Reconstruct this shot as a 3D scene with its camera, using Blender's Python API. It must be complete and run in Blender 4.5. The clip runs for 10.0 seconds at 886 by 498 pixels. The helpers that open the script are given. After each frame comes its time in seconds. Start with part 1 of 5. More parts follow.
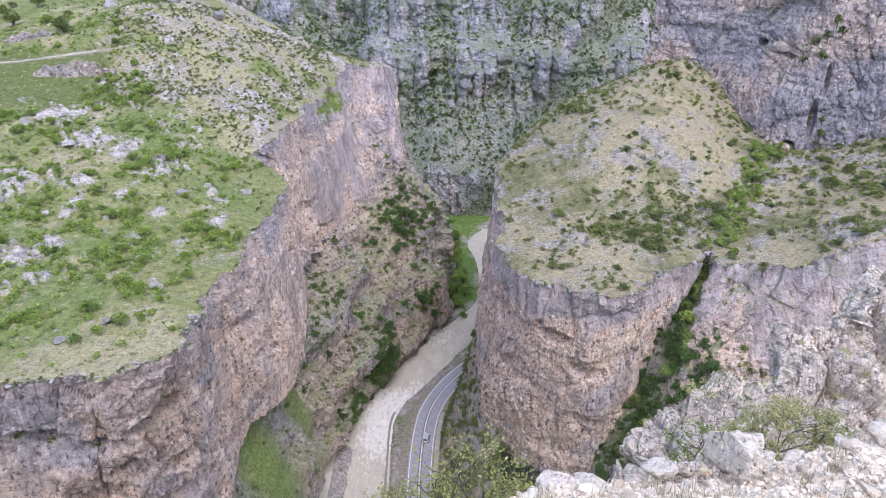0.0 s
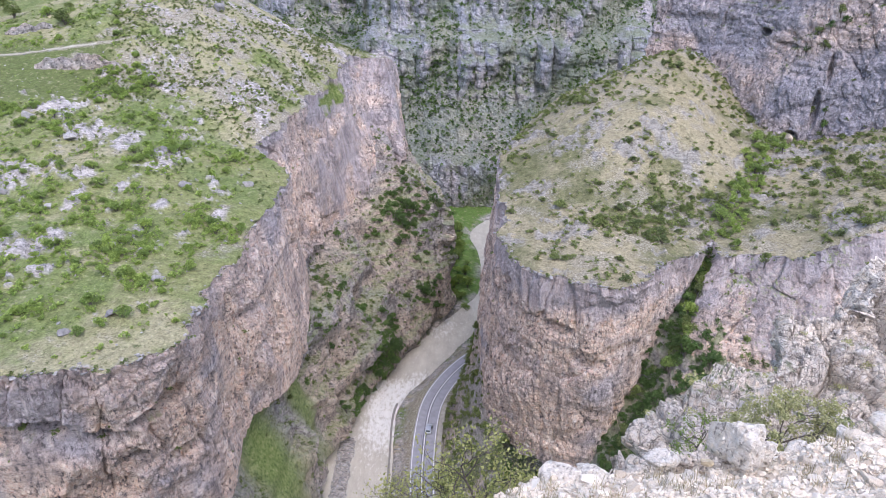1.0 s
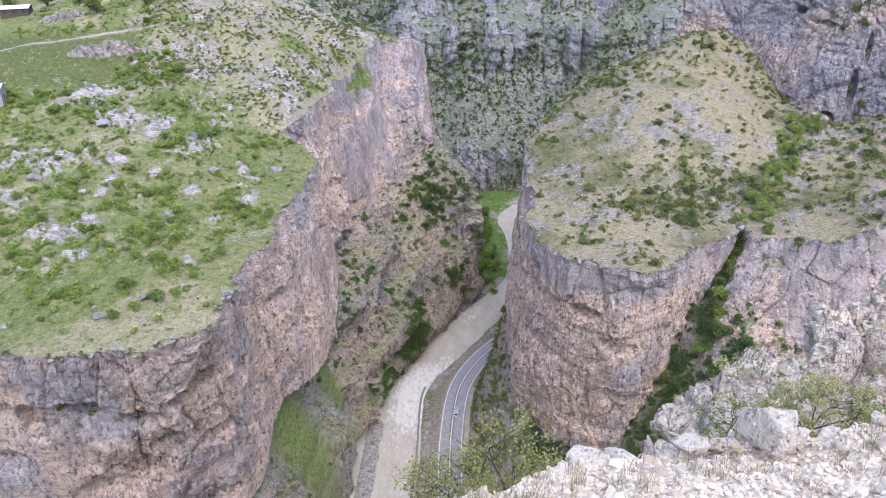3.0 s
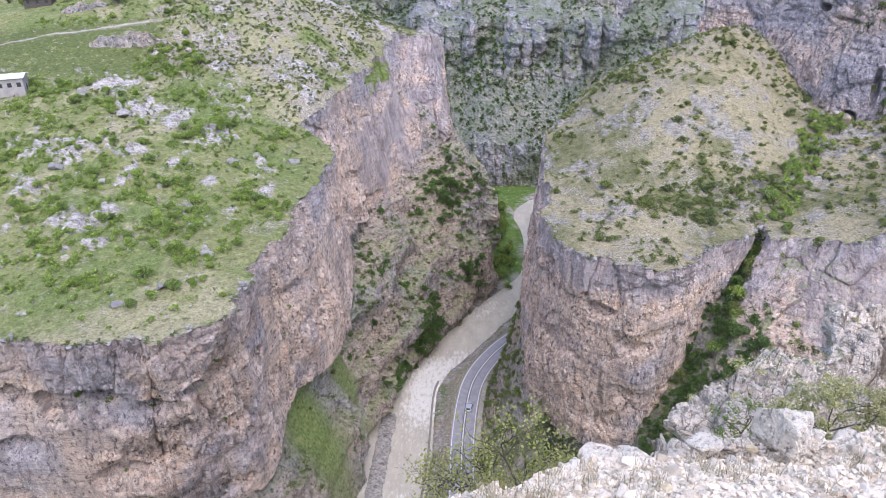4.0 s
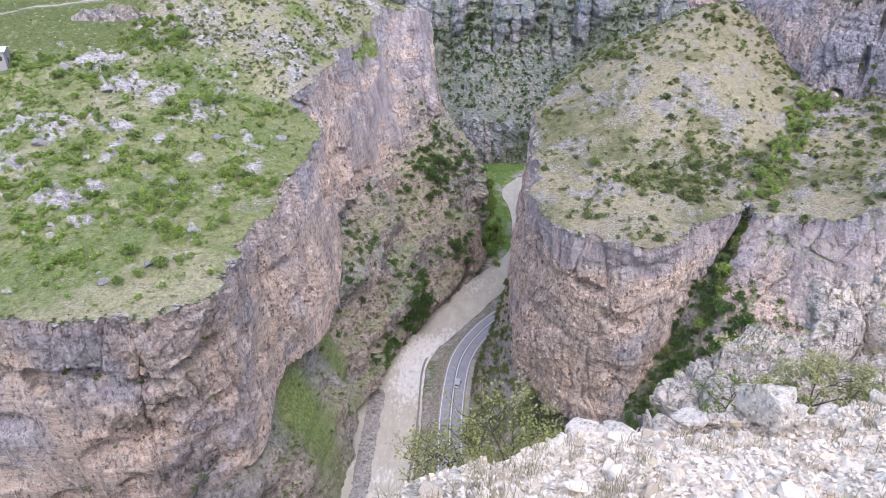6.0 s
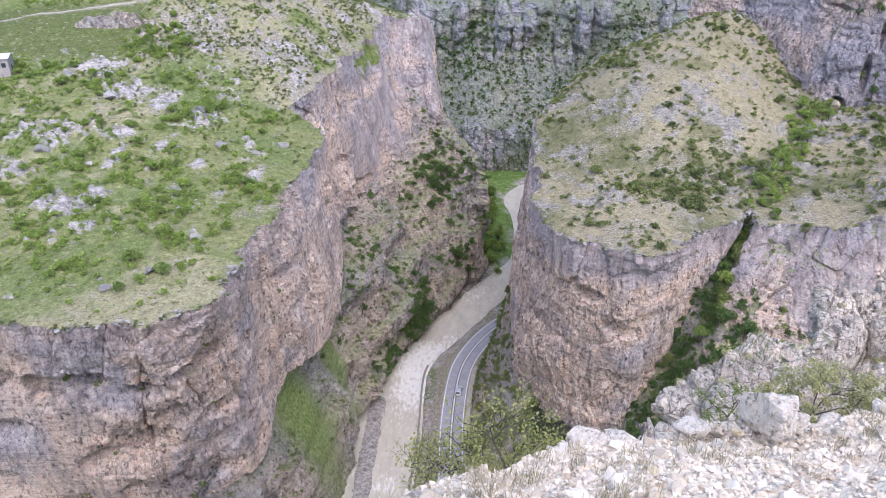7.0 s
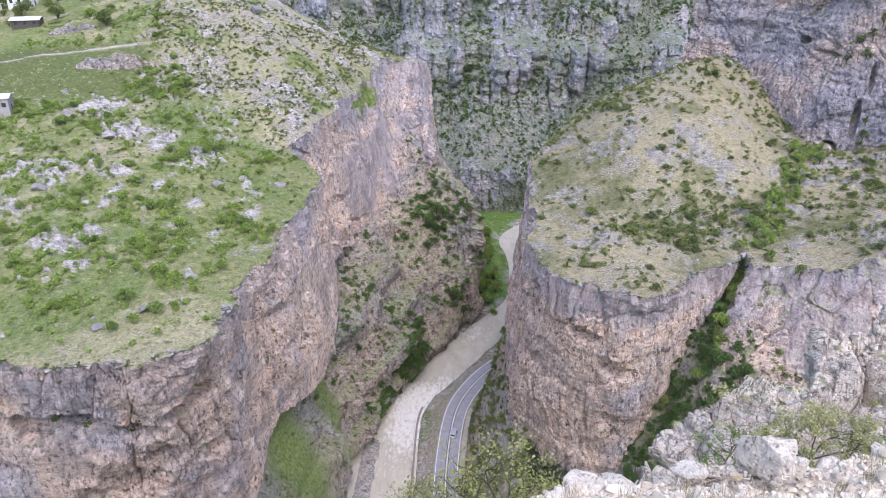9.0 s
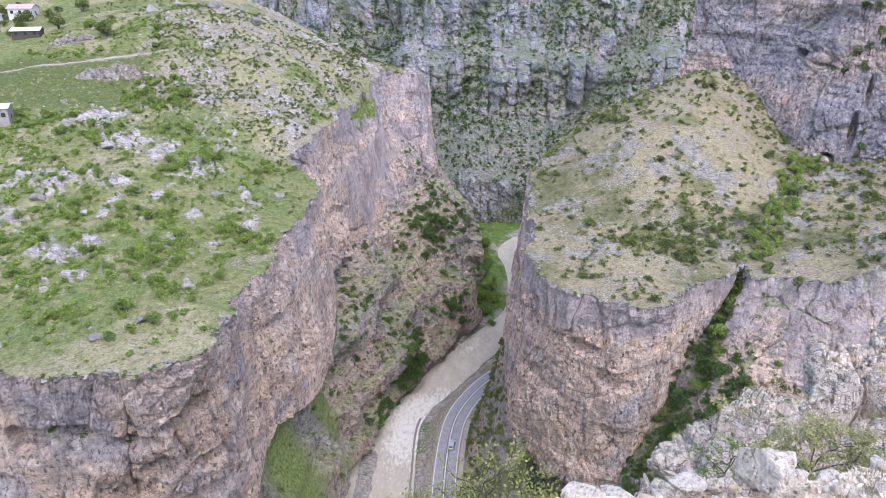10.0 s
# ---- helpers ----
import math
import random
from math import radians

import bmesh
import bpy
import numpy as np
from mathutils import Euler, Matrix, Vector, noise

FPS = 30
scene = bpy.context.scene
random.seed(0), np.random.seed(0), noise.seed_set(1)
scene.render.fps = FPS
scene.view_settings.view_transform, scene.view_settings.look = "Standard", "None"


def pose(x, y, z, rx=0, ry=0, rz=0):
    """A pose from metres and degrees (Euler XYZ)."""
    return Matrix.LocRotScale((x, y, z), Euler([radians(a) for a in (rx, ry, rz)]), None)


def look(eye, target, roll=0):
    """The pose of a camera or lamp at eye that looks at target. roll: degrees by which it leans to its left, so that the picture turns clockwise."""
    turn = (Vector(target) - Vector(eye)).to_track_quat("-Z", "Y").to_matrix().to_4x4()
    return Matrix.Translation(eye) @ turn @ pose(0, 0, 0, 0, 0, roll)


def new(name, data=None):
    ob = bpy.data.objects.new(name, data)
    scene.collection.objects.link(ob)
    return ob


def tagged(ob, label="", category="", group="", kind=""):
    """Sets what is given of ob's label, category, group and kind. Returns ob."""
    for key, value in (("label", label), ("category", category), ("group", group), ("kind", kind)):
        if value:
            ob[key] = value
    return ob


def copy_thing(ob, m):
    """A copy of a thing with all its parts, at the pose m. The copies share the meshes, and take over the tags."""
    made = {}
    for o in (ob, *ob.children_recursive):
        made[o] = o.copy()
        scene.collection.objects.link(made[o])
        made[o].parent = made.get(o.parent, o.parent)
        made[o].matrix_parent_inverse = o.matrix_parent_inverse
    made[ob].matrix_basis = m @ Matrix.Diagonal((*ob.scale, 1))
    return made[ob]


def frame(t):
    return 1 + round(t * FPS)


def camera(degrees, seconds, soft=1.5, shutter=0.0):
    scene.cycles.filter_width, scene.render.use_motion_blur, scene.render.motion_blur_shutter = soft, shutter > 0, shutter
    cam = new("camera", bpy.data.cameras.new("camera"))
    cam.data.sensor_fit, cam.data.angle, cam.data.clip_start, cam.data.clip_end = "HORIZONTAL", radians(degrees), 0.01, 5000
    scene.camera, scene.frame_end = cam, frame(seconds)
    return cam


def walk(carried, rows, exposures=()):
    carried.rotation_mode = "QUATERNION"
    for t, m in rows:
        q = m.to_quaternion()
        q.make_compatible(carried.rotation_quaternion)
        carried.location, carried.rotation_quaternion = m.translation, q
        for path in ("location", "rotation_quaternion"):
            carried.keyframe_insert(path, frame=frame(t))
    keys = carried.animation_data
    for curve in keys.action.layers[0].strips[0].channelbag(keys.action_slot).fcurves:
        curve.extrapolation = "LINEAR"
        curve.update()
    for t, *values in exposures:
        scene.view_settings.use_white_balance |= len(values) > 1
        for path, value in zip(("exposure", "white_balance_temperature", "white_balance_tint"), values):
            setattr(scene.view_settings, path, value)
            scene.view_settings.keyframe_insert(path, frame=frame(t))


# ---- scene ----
cam = camera(63, 10.0, 0.5)
PATH = [
    (0, pose(0, 0, 140, 65.000, 0.000, -0.000)),
    (0.5, pose(0, 0, 140, 64.974, 0.173, 0.089)),
    (1, pose(0, 0, 140, 64.344, 0.193, 0.093)),
    (1.5, pose(0, 0, 140, 64.038, 0.065, 0.136)),
    (2, pose(0, 0, 140, 63.096, -0.102, 0.322)),
    (2.5, pose(0, 0, 140, 62.010, 0.016, 0.682)),
    (3, pose(0, 0, 140, 63.127, 1.248, 2.000)),
    (3.2, pose(0, 0, 140, 63.050, 1.738, 2.404)),
    (4.3, pose(0, 0, 140, 62.672, 0.740, 3.656)),
    (4.5, pose(0, 0, 140, 62.575, 0.455, 2.711)),
    (5, pose(0, 0, 140, 61.245, 0.844, 2.106)),
    (5.5, pose(0, 0, 140, 61.624, 0.664, 2.145)),
    (5.7, pose(0, 0, 140, 60.883, 0.618, 2.507)),
    (7, pose(0, 0, 140, 61.484, 0.435, 2.896)),
    (7.5, pose(0, 0, 140, 62.186, 0.413, 2.976)),
    (8, pose(0, 0, 140, 63.291, 0.294, 2.705)),
    (8.5, pose(0, 0, 140, 64.214, -0.028, 2.735)),
    (9, pose(0, 0, 140, 64.675, 0.037, 2.699)),
    (9.5, pose(0, 0, 140, 64.870, 0.059, 2.583)),
    (10, pose(0, 0, 140, 65.534, -0.151, 2.655)),
]
walk(cam, PATH, [(0, 1.19, 6000, 15), (10, 1.19, 6000, 15)])

# ---- light ----
world = bpy.data.worlds.new("world")
scene.world = world
world.use_nodes = True
wt = world.node_tree
sky = wt.nodes.new("ShaderNodeTexSky")
sky.sky_type = "NISHITA"
sky.sun_disc = False
sky.sun_elevation, sky.sun_rotation = radians(57), radians(160)
sky.air_density, sky.dust_density, sky.ozone_density = 1.0, 2.5, 1.0
wt.links.new(sky.outputs[0], wt.nodes["Background"].inputs[0])
wt.nodes["Background"].inputs[1].default_value = 0.15
sun = new("sun", bpy.data.lights.new("sun", "SUN"))
sun.data.energy, sun.data.angle, sun.data.color = 0.88, radians(85), (1.0, 0.95, 0.90)
az, el = radians(160), radians(57)
sun.matrix_world = look((0, 0, 300), (-math.sin(az) * math.cos(el), -math.cos(az) * math.cos(el), 300 - math.sin(el)))


# ---- noise ----
def hashed(ix, iy, iz, seed):
    h = (ix.astype(np.uint32) * np.uint32(374761393) + iy.astype(np.uint32) * np.uint32(668265263)
         + iz.astype(np.uint32) * np.uint32(2147483647) + np.uint32((seed * 974634777) & 0xFFFFFFFF))
    h = (h ^ (h >> np.uint32(13))) * np.uint32(1274126177)
    h = (h ^ (h >> np.uint32(16))) * np.uint32(2246822519)
    h = h ^ (h >> np.uint32(15))
    return h.astype(np.float64) / 4294967295.0


def vnoise(p, seed=0):
    """Smooth value noise, -1 to 1, at the points p (n, 3)."""
    i = np.floor(p).astype(np.int64)
    q = p - i
    q = q * q * q * (q * (q * 6 - 15) + 10)
    out = 0
    for dx in (0, 1):
        wx = q[:, 0] if dx else 1 - q[:, 0]
        for dy in (0, 1):
            wy = q[:, 1] if dy else 1 - q[:, 1]
            for dz in (0, 1):
                wz = q[:, 2] if dz else 1 - q[:, 2]
                out = out + wx * wy * wz * hashed(i[:, 0] + dx, i[:, 1] + dy, i[:, 2] + dz, seed)
    return out * 2 - 1


def fbm(p, octaves=4, seed=0, gain=0.5):
    out, a, total = 0, 1.0, 0.0
    for k in range(octaves):
        out = out + a * vnoise(p * 2 ** k + 17.3 * k, seed + k)
        total += a
        a *= gain
    return out / total * 1.6


def ridged(p, octaves=3, seed=0):
    out, a, total = 0, 1.0, 0.0
    for k in range(octaves):
        out = out + a * (1 - 2 * np.abs(vnoise(p * 2 ** k + 9.1 * k, seed + k)))
        total += a
        a *= 0.5
    return out / total


def blocks(p, seed=0):
    """Fractured blocks: for each point its cell's random value and the distance to the cell's edge."""
    i = np.floor(p).astype(np.int64)
    f1, f2 = np.full(len(p), 9.0), np.full(len(p), 9.0)
    val = np.zeros(len(p))
    for dx in (-1, 0, 1):
        for dy in (-1, 0, 1):
            for dz in (-1, 0, 1):
                c = i + (dx, dy, dz)
                r = [hashed(c[:, 0], c[:, 1], c[:, 2], seed + k) for k in range(3)]
                dist = sum((c[:, k] + r[k] - p[:, k]) ** 2 for k in range(3)) ** 0.5
                near = dist < f1
                f2 = np.where(near, f1, np.minimum(f2, dist))
                val = np.where(near, hashed(c[:, 0], c[:, 1], c[:, 2], seed + 7), val)
                f1 = np.where(near, dist, f1)
    return val * 2 - 1, f2 - f1


def smooth(a, b, x):
    t = np.clip((x - a) / (b - a), 0, 1)
    return t * t * (3 - 2 * t)


# ---- material helpers ----
def material(name):
    m = bpy.data.materials.new(name)
    m.use_nodes = True
    return m, m.node_tree.nodes, m.node_tree.links, m.node_tree.nodes["Principled BSDF"]


def tex_noise(n, l, scale, detail=4, stretch=(1, 1, 1), rough=0.55, coord=None):
    tc = n.new("ShaderNodeTexCoord")
    mp = n.new("ShaderNodeMapping")
    mp.inputs["Scale"].default_value = stretch
    l.new(tc.outputs["Object"], mp.inputs[0])
    t = n.new("ShaderNodeTexNoise")
    t.inputs["Scale"].default_value, t.inputs["Detail"].default_value, t.inputs["Roughness"].default_value = scale, detail, rough
    l.new(mp.outputs[0], t.inputs[0])
    return t.outputs["Fac"]


def ramp(n, l, fac, stops):
    r = n.new("ShaderNodeValToRGB")
    e = r.color_ramp.elements
    while len(e) < len(stops):
        e.new(0.5)
    for el, (pos, c) in zip(e, stops):
        el.position = pos
        el.color = (*c, 1) if len(c) == 3 else c
    l.new(fac, r.inputs[0])
    return r.outputs["Color"]


def grey(v):
    return (v, v, v)


def mix(n, l, fac, a, b, mode="MIX"):
    m = n.new("ShaderNodeMix")
    m.data_type, m.blend_type = "RGBA", mode
    for s, v in ((m.inputs[0], fac), (m.inputs[6], a), (m.inputs[7], b)):
        if hasattr(v, "is_output"):
            l.new(v, s)
        elif isinstance(v, tuple):
            s.default_value = (*v, 1)
        else:
            s.default_value = v
    return m.outputs[2]


def bump(n, l, bs, height, strength=0.5, dist=0.3):
    b = n.new("ShaderNodeBump")
    b.inputs["Strength"].default_value, b.inputs["Distance"].default_value = strength, dist
    l.new(height, b.inputs["Height"])
    l.new(b.outputs[0], bs.inputs["Normal"])


def attr(n, name):
    a = n.new("ShaderNodeAttribute")
    a.attribute_name = name
    return a.outputs["Fac"]


def rock_material(name, cool, warm, dark, pale, unit=1.0, green=True, warm_bias=0.48, lush=1.0, streaky=1.0, cracky=0.2, lines=0.6):
    """Weathered limestone: cool grey and warm patches, hanging stains, strata, grass on the ledges (attribute "grass")."""
    m, n, l, bs = material(name)
    patch = tex_noise(n, l, 0.05 / unit, 6, (1, 1, 1.2), 0.6)
    col = mix(n, l, ramp(n, l, patch, [(warm_bias - 0.05, grey(0)), (warm_bias + 0.07, grey(1))]), cool, warm)
    col = mix(n, l, attr(n, "lower"), col, tuple(0.95 * c for c in warm))
    strata = tex_noise(n, l, 0.6 / unit, 6, (0.12, 0.12, 1.5), 0.65)
    col = mix(n, l, ramp(n, l, strata, [(0.36, grey(0.4)), (0.5, grey(0))]), col, dark)
    streak = tex_noise(n, l, 0.45 / unit, 8, (1, 1, 0.2), 0.66)
    col = mix(n, l, ramp(n, l, streak, [(0.52, grey(0)), (0.66, grey(0.5 * streaky))]), col, dark)
    stain = tex_noise(n, l, 0.12 / unit, 8, (1, 1, 0.5), 0.66)
    col = mix(n, l, ramp(n, l, stain, [(0.52, grey(0)), (0.64, grey(0.42))]), col, tuple(1.3 * c for c in dark))
    streak2 = tex_noise(n, l, 0.36 / unit, 8, (1.2, 1.2, 0.3), 0.68)
    col = mix(n, l, ramp(n, l, streak2, [(0.54, grey(0)), (0.66, grey(0.6 * streaky))]), col, pale)
    grain = tex_noise(n, l, 1.1 / unit, 11, (1, 1, 1.2), 0.78)
    pits = tex_noise(n, l, 1.1 / unit, 9, (1, 1, 0.7), 0.72)
    col = mix(n, l, ramp(n, l, pits, [(0.38, grey(0.9)), (0.46, grey(0))]), col, tuple(c * 0.55 for c in dark))
    col = mix(n, l, ramp(n, l, pits, [(0.56, grey(0)), (0.66, grey(0.45))]), col, pale)
    col = mix(n, l, 0.9, col, ramp(n, l, grain, [(0.3, grey(0.12)), (0.45, grey(0.45)), (0.56, grey(0.56)), (0.72, grey(0.88))]), "OVERLAY")
    cracks = n.new("ShaderNodeTexVoronoi")
    cracks.feature = "DISTANCE_TO_EDGE"
    cracks.inputs["Scale"].default_value = 0.55 / unit
    tc, mp, wb = n.new("ShaderNodeTexCoord"), n.new("ShaderNodeMapping"), n.new("ShaderNodeTexNoise")
    mp.inputs["Scale"].default_value = (1, 1, 1.9)
    wb.inputs["Scale"].default_value, wb.inputs["Detail"].default_value = 0.8 / unit, 5
    add = n.new("ShaderNodeVectorMath")
    add.operation = "MULTIPLY_ADD"
    add.inputs[1].default_value = (2.4 * unit,) * 3
    l.new(tc.outputs["Object"], mp.inputs[0])
    l.new(tc.outputs["Object"], wb.inputs[0])
    l.new(wb.outputs["Color"], add.inputs[0])
    l.new(mp.outputs[0], add.inputs[2])
    l.new(add.outputs[0], cracks.inputs["Vector"])
    crack = ramp(n, l, cracks.outputs["Distance"], [(0.0, grey(0)), (0.09, grey(1))])
    col = mix(n, l, ramp(n, l, cracks.outputs["Distance"], [(0.0, grey(cracky)), (0.02 + 0.06 * cracky, grey(0))]), col, dark)
    where_ = ramp(n, l, tex_noise(n, l, 0.09 / unit, 4), [(0.4, grey(0.25)), (0.6, grey(1))])
    seams = ramp(n, l, tex_noise(n, l, 0.24 / unit, 6, (0.3, 0.3, 2.4), 0.6), [(0.455, grey(0)), (0.475, grey(lines)), (0.495, grey(0))])
    col = mix(n, l, mix(n, l, 1.0, seams, where_, "MULTIPLY"), col, tuple(0.75 * c for c in dark))
    rifts = ramp(n, l, tex_noise(n, l, 0.15 / unit, 8, (1, 1, 0.22), 0.64), [(0.472, grey(0)), (0.485, grey(lines)), (0.5, grey(0))])
    col = mix(n, l, rifts, col, tuple(0.75 * c for c in dark))
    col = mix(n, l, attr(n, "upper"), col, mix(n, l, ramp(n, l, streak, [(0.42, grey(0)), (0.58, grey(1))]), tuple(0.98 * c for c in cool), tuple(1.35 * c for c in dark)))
    if green:
        blades = tex_noise(n, l, 1.3 / unit, 8, rough=0.7)
        turf = ramp(n, l, blades, [(p_, tuple(lush * c for c in q_)) for p_, q_ in ((0.3, (0.05, 0.075, 0.02)), (0.5, (0.125, 0.165, 0.05)), (0.62, (0.19, 0.205, 0.085)), (0.75, (0.30, 0.28, 0.17)))])
        col = mix(n, l, attr(n, "grass"), col, turf)
    l.new(col, bs.inputs["Base Color"])
    bs.inputs["Roughness"].default_value = 0.92
    bs.inputs["Specular IOR Level"].default_value = 0.2
    fine = tex_noise(n, l, 1.2 / unit, 10, (1, 1, 0.9), 0.72)
    height = mix(n, l, 0.03 + 0.3 * max(0, cracky - 0.2), fine, crack)
    bump(n, l, bs, height, 1.0, 0.9 * unit)
    return m


def turf_material(name, lush, mid, dry, stone, unit=1.0):
    """Grazed grass with dry patches; bare stone where the attribute "rock" says so, gravelly soil by "soil"."""
    m, n, l, bs = material(name)
    big = tex_noise(n, l, 0.05, 5)
    fine = tex_noise(n, l, 0.9 / unit, 7, rough=0.65)
    col = mix(n, l, ramp(n, l, big, [(0.38, grey(0)), (0.62, grey(1))]), lush, mid)
    col = mix(n, l, attr(n, "dry"), col, dry)
    col = mix(n, l, attr(n, "deep"), col, tuple(0.66 * c for c in lush))
    speck = tex_noise(n, l, 0.55 / unit, 9, rough=0.75)
    col = mix(n, l, ramp(n, l, speck, [(0.55, grey(0)), (0.64, grey(0.75))]), col, dry)
    col = mix(n, l, ramp(n, l, speck, [(0.36, grey(0.8)), (0.45, grey(0))]), col, tuple(c * 0.55 for c in lush))
    col = mix(n, l, 0.65, col, ramp(n, l, fine, [(0.25, grey(0.2)), (0.5, grey(0.5)), (0.78, grey(0.8))]), "OVERLAY")
    pebble = tex_noise(n, l, 2.5 / unit, 6, rough=0.7)
    soil = ramp(n, l, pebble, [(0.32, (0.11, 0.10, 0.06)), (0.47, (0.24, 0.215, 0.165)), (0.58, (0.34, 0.31, 0.265)), (0.72, (0.52, 0.49, 0.45))])
    col = mix(n, l, attr(n, "soil"), col, soil)
    beds = tex_noise(n, l, 0.9 / unit, 9, (0.5, 1.2, 2.0), 0.75)
    rockc = ramp(n, l, beds, [(0.34, tuple(c * 0.22 for c in stone)), (0.43, tuple(c * 0.7 for c in stone)), (0.54, tuple(c * 1.15 for c in stone)), (0.72, tuple(min(1, c * 1.6) for c in stone))])
    col = mix(n, l, attr(n, "rock"), col, rockc)
    col = mix(n, l, 0.7, col, ramp(n, l, pebble, [(0.32, grey(0.15)), (0.46, grey(0.46)), (0.56, grey(0.54)), (0.7, grey(0.85))]), "OVERLAY")
    l.new(col, bs.inputs["Base Color"])
    bs.inputs["Roughness"].default_value = 0.95
    bs.inputs["Specular IOR Level"].default_value = 0.1
    bump(n, l, bs, pebble, 0.6, 0.35 * unit)
    return m


def plain(name, color, rough=0.8, vary=0.25, scale=3.0, metal=0.0, spec=0.3):
    m, n, l, bs = material(name)
    t = tex_noise(n, l, scale, 5)
    col = mix(n, l, 1.0, ramp(n, l, t, [(0.3, grey(1 - vary)), (0.7, grey(1.0))]), color, "MULTIPLY")
    l.new(col, bs.inputs["Base Color"])
    bs.inputs["Roughness"].default_value, bs.inputs["Metallic"].default_value = rough, metal
    bs.inputs["Specular IOR Level"].default_value = spec
    bump(n, l, bs, t, 0.15, 0.02)
    return m


def leaf_material(name, dark, light):
    m, n, l, bs = material(name)
    oi = n.new("ShaderNodeObjectInfo")
    ge = n.new("ShaderNodeNewGeometry")
    col = ramp(n, l, ge.outputs["Random Per Island"], [(0.0, dark), (0.6, tuple((a + b) / 2 for a, b in zip(dark, light))), (1.0, light)])
    col = mix(n, l, 1.0, col, ramp(n, l, oi.outputs["Random"], [(0.0, (0.75, 0.75, 0.8)), (1.0, (1.15, 1.1, 0.95))]), "MULTIPLY")
    l.new(col, bs.inputs["Base Color"])
    bs.inputs["Roughness"].default_value = 0.7
    bs.inputs["Specular IOR Level"].default_value = 0.2
    tr, ms = n.new("ShaderNodeBsdfTranslucent"), n.new("ShaderNodeMixShader")
    ms.inputs[0].default_value = 0.32
    l.new(mix(n, l, 1.0, col, (1.25, 1.3, 0.9), "MULTIPLY"), tr.inputs[0])
    l.new(bs.outputs[0], ms.inputs[1])
    l.new(tr.outputs[0], ms.inputs[2])
    l.new(ms.outputs[0], n["Material Output"].inputs[0])
    return m


CLIFF = rock_material("limestone_cliff", (0.45, 0.41, 0.43), (0.74, 0.565, 0.445), (0.20, 0.176, 0.185), (0.80, 0.71, 0.64), warm_bias=0.47, cracky=0.4, lush=1.6)
BANKROCK = rock_material("brushy_bank", (0.46, 0.42, 0.40), (0.58, 0.47, 0.39), (0.24, 0.21, 0.20), (0.66, 0.59, 0.53), lush=1.1)
# the mountain's rock is bluer and paler: distance haze put into its colour
CLIFF_FAR = rock_material("limestone_far_hazed", (0.385, 0.385, 0.425), (0.51, 0.45, 0.46), (0.18, 0.182, 0.205), (0.58, 0.575, 0.61), 1.3, True, 0.52, 1.05, streaky=0.6, cracky=0.5)
# darker, weathered cliff rock; shade below the cliff is put into its colour
CLIFF_LOW = rock_material("limestone_low_dark", (0.36, 0.335, 0.325), (0.47, 0.385, 0.32), (0.155, 0.14, 0.135), (0.54, 0.50, 0.46), lush=1.55)
CLIFF_HIGH = rock_material("limestone_violet", (0.37, 0.345, 0.375), (0.60, 0.48, 0.42), (0.22, 0.2, 0.22), (0.56, 0.52, 0.525), 1.15, True, 0.52, streaky=0.6, cracky=0.5)
RIM_LIME = rock_material("limestone_rim_rock", (0.82, 0.745, 0.66), (0.86, 0.77, 0.66), (0.52, 0.455, 0.39), (0.92, 0.86, 0.78), 0.05, False, streaky=0.2, cracky=0.5, lines=0.2)
OUTCROP = rock_material("limestone_pale", (0.75, 0.675, 0.60), (0.79, 0.69, 0.585), (0.30, 0.265, 0.235), (0.88, 0.81, 0.73), 0.2, streaky=0.2, cracky=0.75, lines=0.3)
TURF = turf_material("turf", (0.15, 0.186, 0.066), (0.218, 0.222, 0.1), (0.32, 0.29, 0.185), (0.36, 0.335, 0.325))
TURF_DRY = turf_material("dry_turf", (0.135, 0.138, 0.066), (0.195, 0.182, 0.105), (0.29, 0.255, 0.165), (0.265, 0.25, 0.235))
VALLEY = turf_material("valley_soil", (0.10, 0.175, 0.04), (0.125, 0.19, 0.05), (0.37, 0.30, 0.215), (0.34, 0.31, 0.285))
GRAVEL = turf_material("pale_gravel", (0.36, 0.31, 0.23), (0.48, 0.42, 0.33), (0.67, 0.575, 0.455), (0.76, 0.665, 0.55), 0.06)
LEAF_BRIGHT = leaf_material("leaf_bright", (0.14, 0.215, 0.055), (0.36, 0.46, 0.14))
LEAF_DARK = leaf_material("leaf_dark", (0.10, 0.135, 0.05), (0.27, 0.32, 0.13))
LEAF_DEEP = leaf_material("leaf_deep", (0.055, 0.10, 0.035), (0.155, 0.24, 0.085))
LEAF_NEAR = leaf_material("leaf_near", (0.27, 0.29, 0.085), (0.60, 0.60, 0.25))
LEAF_GREY = leaf_material("leaf_grey_green", (0.30, 0.31, 0.14), (0.58, 0.57, 0.34))
STRAW = leaf_material("straw", (0.26, 0.22, 0.13), (0.52, 0.46, 0.32))
BARK = plain("bark", (0.17, 0.14, 0.12), 0.95, 0.5, 20)


# ---- geometry helpers ----
def mesh_object(name, verts, faces, mat, attrs=None, smooth_shade=True):
    me = bpy.data.meshes.new(name)
    me.from_pydata(np.asarray(verts).tolist() if not isinstance(verts, list) else verts, [], np.asarray(faces).tolist() if not isinstance(faces, list) else faces)
    for key, values in (attrs or {}).items():
        a = me.attributes.new(key, "FLOAT", "POINT")
        a.data.foreach_set("value", np.clip(values, 0, 1).astype(np.float32))
    if smooth_shade:
        me.polygons.foreach_set("use_smooth", np.ones(len(me.polygons), bool))
    me.materials.append(mat)
    me.update()
    return new(name, me)


